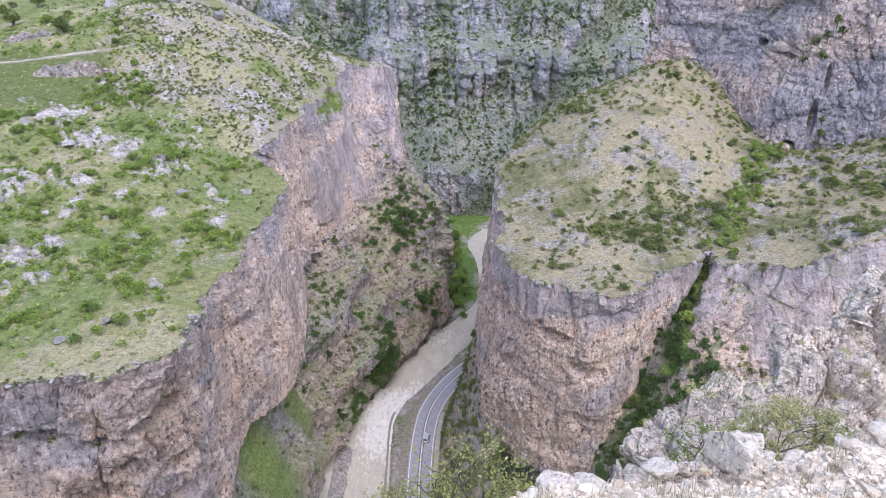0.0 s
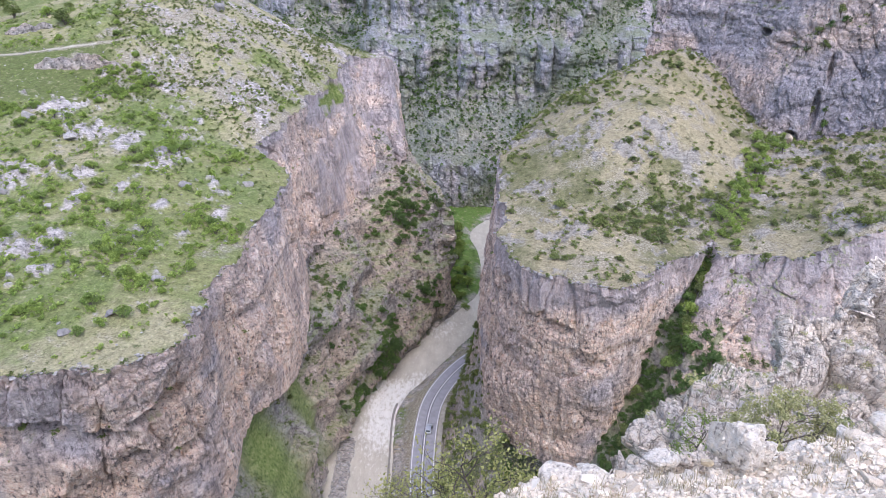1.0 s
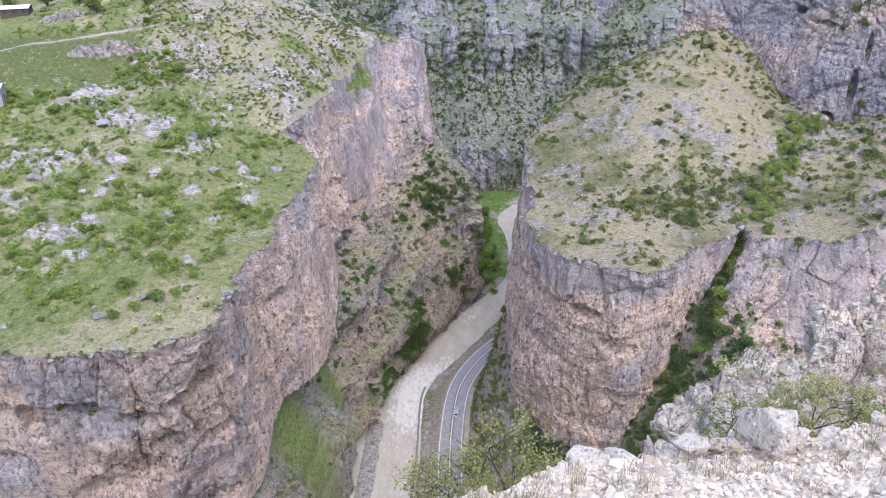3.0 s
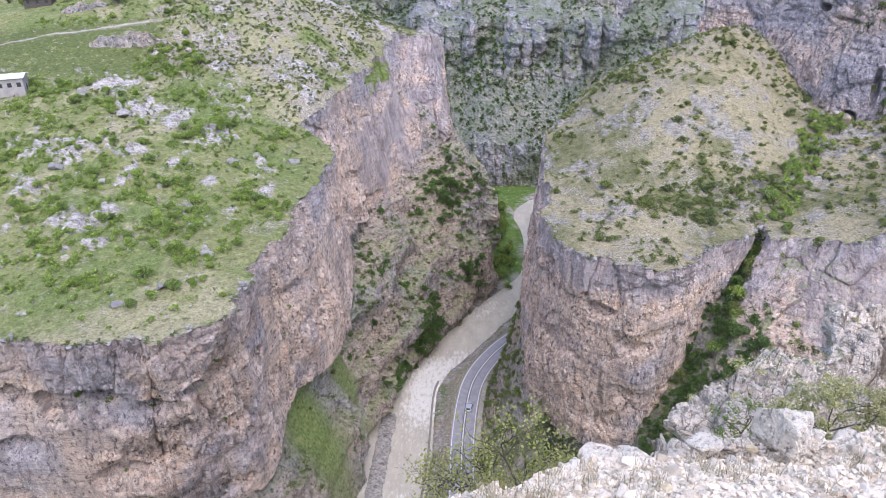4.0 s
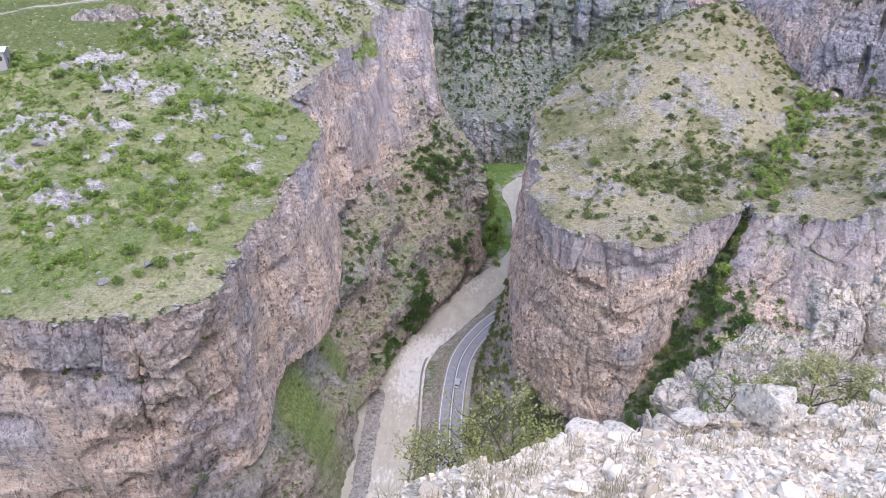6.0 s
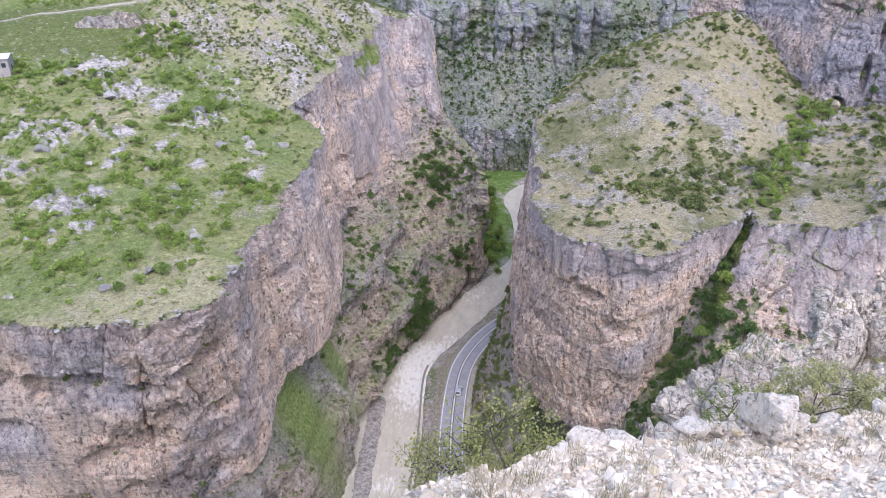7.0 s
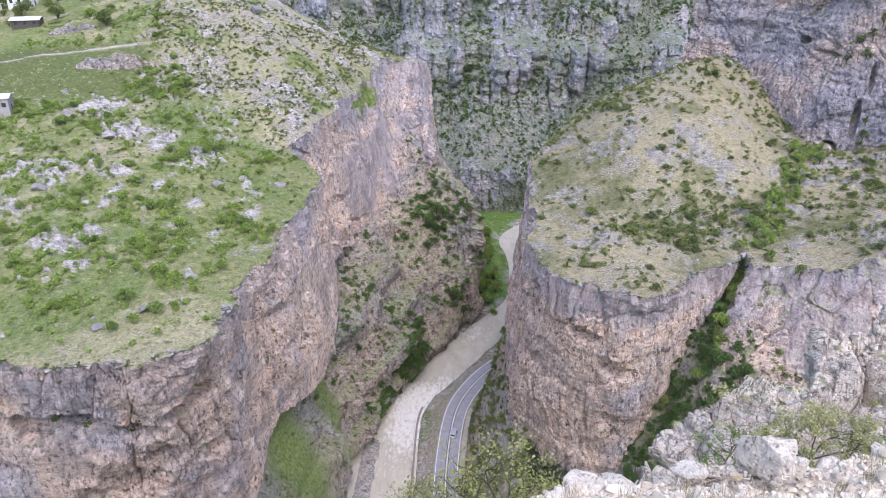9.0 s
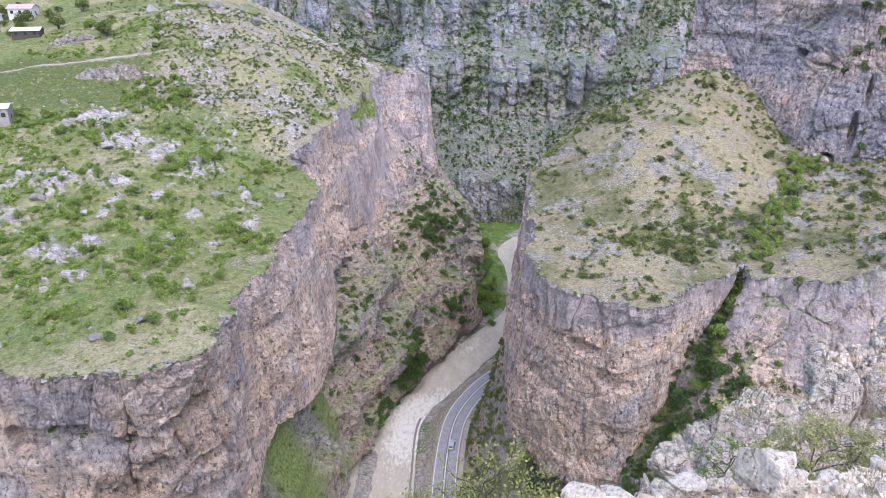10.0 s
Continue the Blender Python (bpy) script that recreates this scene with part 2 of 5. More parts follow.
def curve_points(pts, per):
    """A Catmull-Rom curve through pts, cut every `per` metres."""
    p = np.array(pts, float)
    p = np.vstack([2 * p[0] - p[1], p, 2 * p[-1] - p[-2]])
    out = []
    for k in range(1, len(p) - 2):
        m = max(2, int(round(np.linalg.norm(p[k + 1] - p[k]) / per)))
        t = np.linspace(0, 1, m, endpoint=False)[:, None]
        a, b, c, d = p[k - 1], p[k], p[k + 1], p[k + 2]
        out.append(0.5 * (2 * b + (c - a) * t + (2 * a - 5 * b + 4 * c - d) * t ** 2 + (3 * b - a - 3 * c + d) * t ** 3))
    return np.vstack(out + [p[-2][None]])


def resample(line, n):
    step = np.r_[0, np.cumsum(np.linalg.norm(np.diff(line, axis=0), axis=1))]
    t = np.linspace(0, step[-1], n)
    return np.stack([np.interp(t, step, line[:, k]) for k in range(3)], 1)


def loft(lines, nu, nv, even=True):
    """A grid (nv + 1, nu, 3) through the control lines, which all have as many points; straight between the lines, rounded along them."""
    rows = []
    m = len(lines[0])
    for line in lines:
        p = np.array(line, float)
        p = np.vstack([2 * p[0] - p[1], p, 2 * p[-1] - p[-2]])
        u = np.linspace(0, m - 1 - 1e-6, nu)
        k = u.astype(int)
        t = (u - k)[:, None]
        a, b, c, d = p[k], p[k + 1], p[k + 2], p[k + 3]
        rows.append(0.5 * (2 * b + (c - a) * t + (2 * a - 5 * b + 4 * c - d) * t ** 2 + (3 * b - a - 3 * c + d) * t ** 3))
    rows = np.array(rows)
    size = [np.linalg.norm(rows[k + 1] - rows[k], axis=1).mean() for k in range(len(rows) - 1)]
    step = np.r_[0, np.cumsum(size)] / sum(size)
    v = np.linspace(0, 1, nv + 1)
    out = np.empty((nv + 1, nu, 3))
    for j, x in enumerate(v):
        k = min(int(np.searchsorted(step, x, side="right")) - 1, len(rows) - 2)
        w = (x - step[k]) / (step[k + 1] - step[k])
        out[j] = rows[k] * (1 - w) + rows[k + 1] * w
    return out


def grid_faces(nv, nu):
    a = (np.arange(nv - 1)[:, None] * nu + np.arange(nu - 1)[None]).ravel()
    return np.stack([a, a + nu, a + nu + 1, a + 1], 1)


def grid_normals(g):
    du, dv = np.gradient(g, axis=1), np.gradient(g, axis=0)
    n = np.cross(du, dv)
    return n / np.maximum(np.linalg.norm(n, axis=2, keepdims=True), 1e-9)


def weather(g, n, amp=1.0, seed=0, flute=1.0, strata=1.0, unit=1.0):
    """How far weathered rock stands out at each point of the grid g."""
    p = g.reshape(-1, 3) / unit
    warp = np.stack([fbm(p / 14 + 31 * k, 3, seed + 40 + k) for k in range(3)], 1) * 2.5
    d = 1.9 * fbm(p / 26, 3, seed)
    q = (p + warp) * (0.12, 0.12, 0.012)
    d += 1.0 * flute * ridged(q, 2, seed + 11) + 0.42 * flute * ridged(q * (3.1, 3.1, 5.0), 2, seed + 14) + 0.2 * flute * ridged(q * (8.5, 8.5, 9.0), 2, seed + 17)
    bed = (p[:, 2] + warp[:, 2] * 0.5) * 0.36
    lateral = np.stack([p[:, 0] * 0.03, p[:, 1] * 0.03, bed], 1)
    beds = smooth(-0.3, 0.4, fbm(p / (18, 18, 9), 3, seed + 25))
    d += beds * strata * (0.5 * np.tanh(2.5 * vnoise(lateral * (1, 1, 0.7), seed + 21)) + 0.22 * np.tanh(3 * vnoise(lateral * (2, 2, 2.6), seed + 23)))
    v, edge = blocks((p + warp * 0.5) * (0.42, 0.42, 0.2), seed + 31)
    d += 0.16 * v - 0.12 * np.exp(-edge * 12)
    v, edge = blocks((p + warp * 0.3) * (0.95, 0.95, 1.1), seed + 36)
    d += 0.1 * v
    v, edge = blocks((p + warp * 0.3) * (0.5, 0.5, 0.09), seed + 61)
    d += flute * (0.22 * v - 0.2 * np.exp(-edge * 13))
    v, edge = blocks((p + warp) * (1 / 8.5, 1 / 8.5, 1 / 22), seed + 66)
    d += flute * (0.85 * v - 0.75 * np.exp(-edge * 16))
    v, edge = blocks((p + warp * 0.6) * (1 / 3.4, 1 / 3.4, 1 / 4.2), seed + 71)
    d += 0.2 * v - 0.16 * np.exp(-edge * 14)
    d += 0.34 * fbm(p * (0.7, 0.7, 0.5), 5, seed + 51, 0.68)
    return d.reshape(g.shape[:2]) * amp * unit


def upper_band(g, seed, deep=7.0, much=0.42):
    """The greyer, fluted top bed of a cliff: how far each point belongs to it."""
    d = g[0:1, :, 2] - g[..., 2]
    return much * smooth(deep + 2.5, deep - 2.5, d.ravel() + 2.2 * fbm(g.reshape(-1, 3) / (7, 7, 5), 4, seed))


def lower_band(g, seed, deep=11.0):
    """The smoother, ochre beds lower down a cliff."""
    d = g[0:1, :, 2] - g[..., 2]
    return 0.85 * smooth(deep - 3, deep + 5, d.ravel() + 4 * fbm(g.reshape(-1, 3) / (11, 11, 7), 4, seed)) * smooth(-0.5, 0.3, fbm(g.reshape(-1, 3) / 16, 3, seed + 5))


def ledge_grass(g, seed, low=0.55, high=0.8, much=0.0):
    nz = np.abs(grid_normals(g)[..., 2]).ravel()
    p = g.reshape(-1, 3)
    return smooth(low, high, nz + 0.25 * fbm(p / 6, 3, seed) + much)


def plate(points):
    """A thin-plate surface z(x, y) through a few heights."""
    p = np.array(points, float)
    n = len(p)

    def u(r2):
        return r2 * np.log(np.maximum(r2, 1e-9))
    k = u(((p[:, None, :2] - p[None, :, :2]) ** 2).sum(2))
    a = np.zeros((n + 3, n + 3))
    a[:n, :n] = k + np.eye(n) * 30.0
    a[:n, n:] = np.c_[np.ones(n), p[:, :2]]
    a[n:, :n] = a[:n, n:].T
    w = np.linalg.solve(a, np.r_[p[:, 2], 0, 0, 0])

    def height(x, y):
        out = w[n] + w[n + 1] * x + w[n + 2] * y
        for j in range(n):
            out = out + w[j] * u((x - p[j, 0]) ** 2 + (y - p[j, 1]) ** 2)
        return out
    return height


def inside(x, y, poly):
    out = np.zeros(len(x), bool)
    px, py = poly[:, 0], poly[:, 1]
    qx, qy = np.roll(px, -1), np.roll(py, -1)
    for k in range(len(poly)):
        if py[k] == qy[k]:
            continue
        hit = ((py[k] > y) != (qy[k] > y))
        if hit.any():
            out[hit] ^= x[hit] < (qx[k] - px[k]) * (y[hit] - py[k]) / (qy[k] - py[k]) + px[k]
    return out


def cap_grid(poly, rim, step):
    """A ground grid inside poly; the vertices past its border lie on the rim. Returns x, y, rim index (or -1) and faces."""
    lo, hi = poly.min(0) - step, poly.max(0) + step
    xs, ys = np.arange(lo[0], hi[0], step), np.arange(lo[1], hi[1], step)
    x, y = [a.ravel() for a in np.meshgrid(xs, ys)]
    ok = inside(x, y, poly)
    f = grid_faces(len(ys), len(xs))[:, ::-1]
    f = f[ok[f].any(1)]
    used = np.unique(f)
    back = np.full(len(x), -1)
    back[used] = np.arange(len(used))
    x, y, ok = x[used].copy(), y[used].copy(), ok[used]
    where = np.full(len(x), -1)
    for k in np.nonzero(~ok)[0]:
        d2 = (rim[:, 0] - x[k]) ** 2 + (rim[:, 1] - y[k]) ** 2
        j = int(d2.argmin())
        if d2[j] < (2.5 * step) ** 2:
            x[k], y[k], where[k] = rim[j, 0], rim[j, 1], j
    return x, y, where, back[f]


def nearest(x, y, line, minus=None):
    best = np.full(len(x), 1e9)
    for k, q in enumerate(line):
        d = np.hypot(x - q[0], y - q[1])
        best = np.minimum(best, d if minus is None else d - minus[k])
    return best


def structure(ob, label, category):
    return tagged(ob, label, category, kind="structure")


# ---- plateau on the far side of the river, with its cliff ----
RIM_L = [(-200, 97, 73), (-125, 90, 74), (-89.9, 90.8, 74), (-77.6, 90.9, 75), (-67.2, 91.2, 76), (-59.1, 92.1, 76), (-51.3, 94.2, 76), (-45.1, 101.6, 76),
         (-43.6, 110.4, 76), (-43.9, 119.9, 76), (-42, 137.5, 76), (-40.5, 172.7, 77), (-51.8, 188.7, 79), (-46.7, 204.8, 81), (-40.8, 230.3, 83),
         (-36.5, 254.7, 85), (-33, 277, 87), (-20, 279, 87), (-24, 310, 79), (-50, 340, 78)]
FOOT_L = [(-200, 97, 30), (-125, 90, 30), (-94, 88, 30), (-83, 89, 28), (-72, 90, 28), (-62, 92, 28), (-54, 98, 29), (-44, 106, 31),
          (-42.5, 116, 36), (-42.3, 126, 38), (-36, 146, 36), (-37.5, 176, 43), (-41, 190, 44), (-40, 206, 43), (-35.8, 228, 40.3),
          (-26.1, 250, 39.9), (-20.4, 262, 44.4), (-16, 268, 50), (-16, 300, 30), (-40, 335, 30)]
HILL_L = plate([(-160, 95, 73), (-90, 91, 74), (-67, 91, 76), (-45, 101, 76), (-43, 137, 76), (-41, 172, 77), (-52, 189, 79.5), (-41, 230, 83), (-33, 277, 87),
                (-75.5, 140, 80), (-72, 110, 77.5), (-119, 227, 98), (-172, 294, 105), (-90.6, 217.6, 93), (-70, 236, 98), (-92, 258, 110), (-55, 207.4, 87),
                (-63, 286, 98.5), (-106, 165, 84), (-72, 165, 84), (-260, 200, 92), (-260, 420, 125), (-120, 400, 128), (-20, 310, 79), (-50, 340, 78)])


def cliff(name, top, foot, nu, nv, sign, seed, mat, amp=1.0, caves=(), lines=(), alcoves=0, still=0.4, hollows=1.0, facets=0.0, **kw):
    """A cliff lofted from its rim to its foot, weathered, with hollows (place, radius across, radius up, depth)."""
    g = loft([top, *lines, foot], nu, nv)
    n = grid_normals(g) * sign
    flat = n.copy()
    flat[..., 2] *= 0.3
    d = weather(g, n, amp, seed, **kw)
    if facets:
        q = g.reshape(-1, 3)
        q = q + 2.2 * np.stack([fbm(q / 16 + 7 * k, 3, seed + 90 + k) for k in range(3)], 1)
        v, edge = blocks(q * (1 / 15, 1 / 15, 1 / 19), seed + 95)
        v2, edge2 = blocks(q * (1 / 6.5, 1 / 6.5, 1 / 4.0), seed + 97)
        bed = vnoise(np.c_[q[:, :2] / 60, q[:, 2] / 3.2], seed + 99)
        d = d + facets * (0.9 * v - 0.8 * np.exp(-edge * 14) + 0.3 * v2 - 0.3 * np.exp(-edge2 * 12) + 0.35 * np.tanh(3 * bed)).reshape(d.shape)
    d -= np.median(d)
    if alcoves:
        drop = g[0:1, :, 2] - g[..., 2]
        calm = smooth(9, 15, drop + 3 * fbm(g.reshape(-1, 3) / 9, 3, seed + 80).reshape(drop.shape)) * smooth(-0.35, 0.15, fbm(g.reshape(-1, 3) / 13, 3, seed + 81)).reshape(drop.shape)
        d *= 1 - still * calm
        rng = np.random.default_rng(seed + 47)
        spots = g.reshape(-1, 3)[rng.choice(g.shape[0] * g.shape[1], alcoves, p=(smooth(8, 14, drop) * (g[..., 1] < 205)).ravel() / (smooth(8, 14, drop) * (g[..., 1] < 205)).sum())]
        for c in spots:
            wide = rng.uniform(1.5, 5.5)
            tall, deep = wide * rng.uniform(0.4, 0.75), hollows * rng.uniform(0.4, 1.0) * wide ** 0.5
            q = g - c
            across, up = np.hypot(q[..., 0], q[..., 1]) / wide, q[..., 2] / tall
            r2 = across ** 2 + np.where(up > 0, up ** 2, (0.6 * up) ** 2)
            d -= deep * smooth(1.2, 0.75, r2) * (0.25 + 0.75 * smooth(-1.5, 0.7, up))
    for (x, y, z), wide, tall, deep in caves:
        q = g - (x, y, z)
        across = np.hypot(q[..., 0], q[..., 1]) / wide
        up = q[..., 2] / tall
        r2 = across ** 2 + np.where(up > 0, up ** 4, up ** 2)
        d -= deep * smooth(1.25, 0.35, r2)
    g = g + flat * d[..., None]
    return g


CAVES_L = [((-46.5, 97, 63.5), 6, 2.2, 4), ((-65, 92, 64), 4.5, 2.2, 3.5), ((-55.6, 94, 61), 3.5, 2, 2), ((-39.8, 156, 52), 1.8, 2.4, 3),
           ((-46, 101, 51), 4, 2.2, 1.6), ((-72, 91, 62), 4, 3.5, 3), ((-60, 93, 49), 7, 2.5, 2), ((-41, 146, 58), 0.9, 7, 1.6), ((-40, 163, 60), 0.8, 5, 1.4)]
hr = np.random.default_rng(33)
CAVES_L += [((-46.6 + 1.9 * hr.normal(), 96, 58.2 + 0.9 * hr.normal()), 0.5, 0.5, 1.3) for _ in range(16)]
gl = cliff("cliff", RIM_L, FOOT_L, 1150, 150, -1, 3, CLIFF, 1.0, CAVES_L, alcoves=52, still=0.8, hollows=1.0, strata=0.35)
rim = gl[0].copy()
poly_l = np.vstack([rim[:, :2], [(-60, 345), (-215, 345), (-215, 100)]])
x, y, where, faces = cap_grid(poly_l, rim, 0.65)


TRAIL = curve_points([(-190, 205, 0), (-160, 219, 0), (-137, 227, 0), (-119.4, 231, 0), (-107, 232.5, 0), (-94.5, 236, 0)], 1.0)


# bare rock on the plateau: place, width, depth
BARE_W = [(-100, 158, 8.5, 8), (-85.4, 158.6, 8, 4.4), (-68.8, 171, 5.3, 7), (-106, 197, 8, 9), (-92, 183, 9, 8.6), (-81.3, 178.6, 3.5, 9.7), (-81.7, 127.5, 7, 5.2),
          (-79, 133, 3.5, 4.3), (-76.2, 120.7, 2.8, 3.4), (-82, 147.5, 3, 5), (-52.6, 159, 4, 4.4), (-49.6, 147, 2.2, 5), (-109.6, 159, 3.5, 6), (-101.6, 143, 4, 5.4),
          (-62.5, 146.8, 3, 2.4), (-73.8, 154, 2, 3), (-59.4, 128.8, 3, 2.4)]


def top_west(x, y):
    """Height of the western plateau and how rocky, stony and dry it is."""
    P = np.c_[x, y, np.zeros(len(x))]
    z = HILL_L(x, y) + 0.7 * fbm(P / 18, 4, 60) + 0.22 * fbm(P / 3.0, 3, 61)
    hill = smooth(178, 208, y + 0.35 * (x + 70)) * smooth(-122, -92, x)
    bare = np.zeros(len(x))
    for cx, cy, w, h in BARE_W:
        bare = np.maximum(bare, np.exp(-((x - cx) / (0.75 * w)) ** 2 - ((y - cy) / (0.75 * h)) ** 2))
    stripe = fbm(np.c_[(0.75 * x - 0.66 * y) / 26, (0.66 * x + 0.75 * y) / 4.2, np.zeros(len(x))], 4, 69, 0.6)
    spread = 0.95 * bare + 0.5 * fbm(P / 4.0, 5, 62, 0.65) - 0.06 + hill * (0.42 * stripe + 0.08) - 0.5 * smooth(200, 225, y) * smooth(-122, -130, x)
    outc = smooth(0.3, 0.4, spread + 0.25 * fbm(P / 1.8, 3, 67, 0.7)) * smooth(0, 3, np.hypot(x + 43, (y - 140) * 0.1) - 4)
    outc = outc * (1 - smooth(-100, -106, x) * smooth(203, 208, y) * smooth(236, 230, y))
    bv, be = blocks(P * (0.55, 0.55, 1), 63)
    z += outc * (0.5 + 0.8 * bv - 0.8 * np.exp(-be * 8) + 0.6 * fbm(P / 1.5, 3, 68))
    soil = smooth(0.1, 0.45, 0.7 * fbm(P / 5, 6, 64, 0.65) + hill * (0.55 + 0.7 * stripe) + 0.35 * bare - 0.22) * (1 - smooth(200, 225, y) * smooth(-122, -130, x))
    dry = smooth(0.1, 0.6, fbm(P / 14, 5, 65, 0.6) + 0.38 * smooth(112, 95, y) * smooth(-90, -60, x) + 0.55 * hill)
    trail = nearest(x, y, TRAIL)
    sand = np.exp(-((x + 106) ** 2 / 16 + (y - 238) ** 2 / 8))
    soil = np.maximum(soil, np.maximum(smooth(1.3, 0.6, trail), smooth(0.3, 0.7, sand)))
    outc = outc * smooth(0.8, 2, trail) * (1 - sand)
    dry = dry * smooth(0.5, 2, trail) * (1 - 0.85 * smooth(-98, -106, x) * smooth(197, 203, y) * smooth(238, 232, y))
    return z, outc, soil, dry


z, outc, soil, dry = top_west(x, y)
gl[0, :, 2] = HILL_L(rim[:, 0], rim[:, 1]) + 0.45 * fbm(rim / 2.6, 4, 74)
for k, w in ((1, 0.6), (2, 0.3)):
    gl[k, :, 2] += w * (gl[0, :, 2] - rim[:, 2])
on = where >= 0
z[on] = gl[0, where[on], 2]
drop = gl[0:1, :, 2] - gl[..., 2]
rim_ledge = (smooth(0.45, 0.75, np.exp(-(((gl[..., 1] - 244) / 12) ** 2 + ((drop - 5.0) / 4.5) ** 2)) * (gl[..., 0] > -60) + 0.3 * fbm(gl.reshape(-1, 3) / 3, 4, 73).reshape(drop.shape))).ravel()
plateau = structure(mesh_object("plateau_ground", np.c_[x, y, z], faces, TURF, {"rock": outc * 0.95, "soil": soil * 0.9, "dry": dry * 0.85, "deep": 0.85 * np.maximum(smooth(-97, -106, x) * smooth(196, 204, y) * smooth(238, 230, y), np.exp(-((x + 96) ** 2 + (y - 213) ** 2) / 120))}), "grassy plateau with pale rock outcrops and stony patches", "ground")
cl = structure(mesh_object("cliff_west", gl.reshape(-1, 3), grid_faces(*gl.shape[:2]), CLIFF, {"grass": np.maximum(ledge_grass(gl, 70, 1.0, 1.25), rim_ledge), "upper": np.maximum(upper_band(gl, 71), 0.7 * smooth(200, 230, gl[..., 1]).ravel() * smooth(-0.5, 0.1, fbm(gl.reshape(-1, 3) / 9, 4, 75))), "lower": lower_band(gl, 72)}, False), "sheer pinkish grey limestone cliff with hanging stains", "cliff")

# ---- slopes under that cliff, down to the river ----
TOP_S = [(-110, 90, 32), (-62, 90, 33), (-46, 106, 36), (-45, 126, 42), (-39, 146, 41), (-40, 176, 47), (-43, 190, 48), (-40, 220, 45), (-27, 254, 56), (-22, 268, 62), (-22, 290, 60), (-45, 330, 60)]
MID_S = [(-80, 98, 15), (-44, 108, 18), (-37, 122, 21), (-36, 138, 22), (-36, 156, 28), (-31, 180, 34), (-27, 200, 26), (-17, 225, 26), (-3, 245, 41), (1, 242, 34), (-8, 290, 30), (-30, 325, 30)]
LOW_S = [(-60, 110, -2), (-38, 118, -2), (-33.5, 134, -2), (-34, 152, -2), (-32, 172, -2), (-26, 187, -2), (-17, 201, -2), (-4, 222, -2), (1, 231, -2), (0, 245, -2), (-4, 290, -2), (-20, 322, -2)]
EDGE_S = [tuple(0.28 * p + 0.72 * q for p, q in zip(a[:2], b[:2])) + (0.42 * a[2],) for a, b in zip(MID_S, LOW_S)]
TOP_S = [(a - 5, b, c - 1) for a, b, c in TOP_S]
MID_S = [(a - (2.5 if b < 235 else 0), b, c) for a, b, c in MID_S]
EDGE_S = [(a + (2.4 if 165 < b < 215 else 0), b, c) for a, b, c in EDGE_S]
LOW_S = [(a + (2.4 if 165 < b < 215 else 0), b, c) for a, b, c in LOW_S]
gs = loft([TOP_S, MID_S, EDGE_S, LOW_S], 540, 140)
talus = np.exp(-(((gs[..., 0] + 41) / 8) ** 2 + ((gs[..., 1] - 129) / 10) ** 2) ** 2)
talus = np.maximum(talus, 0.9 * np.exp(-(((gs[..., 0] + 39) / 6) ** 2 + ((gs[..., 1] - 153) / 5.5) ** 2) ** 2))
tread = np.tanh(3 * vnoise(np.c_[gs.reshape(-1, 3)[:, :2] / 26, gs.reshape(-1, 3)[:, 2] / 5.0], 94)).reshape(gs.shape[:2])
gs = gs - grid_normals(gs) * ((weather(gs, None, 0.9, 90) - 1.5 * tread + 3.0 * ridged(gs.reshape(-1, 3) / (17, 17, 13), 2, 93).reshape(gs.shape[:2]) * (smooth(0, 25, np.arange(141.0)) * smooth(136, 100, np.arange(141.0)))[:, None]) * (1 - 0.85 * talus))[..., None]
slope_w = structure(mesh_object("slope_west", gs.reshape(-1, 3), grid_faces(*gs.shape[:2]), CLIFF_LOW, {"grass": np.maximum(0.45 * ledge_grass(gs, 91, 0.5, 0.8) * np.repeat(smooth(0.1, 0.3, np.linspace(0, 1, gs.shape[0])), gs.shape[1]), talus.ravel())}, False), "rocky slope with grass ledges above the river", "slope")

# ---- the butte and the slope behind it ----
RIM_R = [(60, 262, 80), (40, 245, 75), (25, 223, 74.5), (16.9, 205.6, 73), (15.6, 186.4, 72), (14.8, 163.6, 70), (13.2, 152, 69), (15.4, 144.5, 69), (21.4, 138.2, 69), (27.9, 133.5, 69),
         (34.3, 130.3, 69), (41, 134.3, 69), (48.8, 140.9, 69), (57.6, 145.1, 69), (61.5, 150.5, 70), (61, 144.3, 68), (66, 143, 70), (74.4, 138.3, 71), (85.5, 138.3, 75), (97.2, 138, 78), (125, 128, 82), (150, 122, 88)]
FOOT_R = [(70, 280, 0), (30, 255, 10), (17, 228, 22), (12.3, 212, 25), (11.3, 190, 26), (10.1, 165, 28), (10.4, 150, 24), (14.5, 143, 19), (21.2, 135.5, 16), (28, 130, 15),
          (32.5, 129.5, 18), (38, 132, 26), (44, 137, 38), (50, 141, 46), (57, 148, 52), (51, 133, 44), (57.5, 126, 41), (69.8, 122, 40), (82, 118, 40), (96, 115, 42), (125, 105, 45), (150, 98, 48)]
HILL_R = plate([(25, 223, 74.5), (17, 205.6, 73), (15.6, 186, 72), (13.5, 155, 69.5), (21, 138, 69), (34, 130, 69), (49, 141, 69), (58, 145, 69), (64, 152, 69.5), (74, 138, 71), (85, 138, 75), (97, 138, 78),
                (38, 160, 73), (34, 185, 78.5), (27.7, 207, 78.6), (36.5, 212, 83.8), (47.3, 218, 88.6), (58.5, 224, 93), (81.7, 232, 94.9), (72, 228, 97), (50, 190, 84), (67, 172, 73), (100.9, 205, 75.8), (80, 160, 73.5), (62, 190, 84), (80, 180, 74.5), (105, 175, 79), (125, 190, 85), (67, 250, 89), (93, 222, 80.6), (170, 120, 90)])
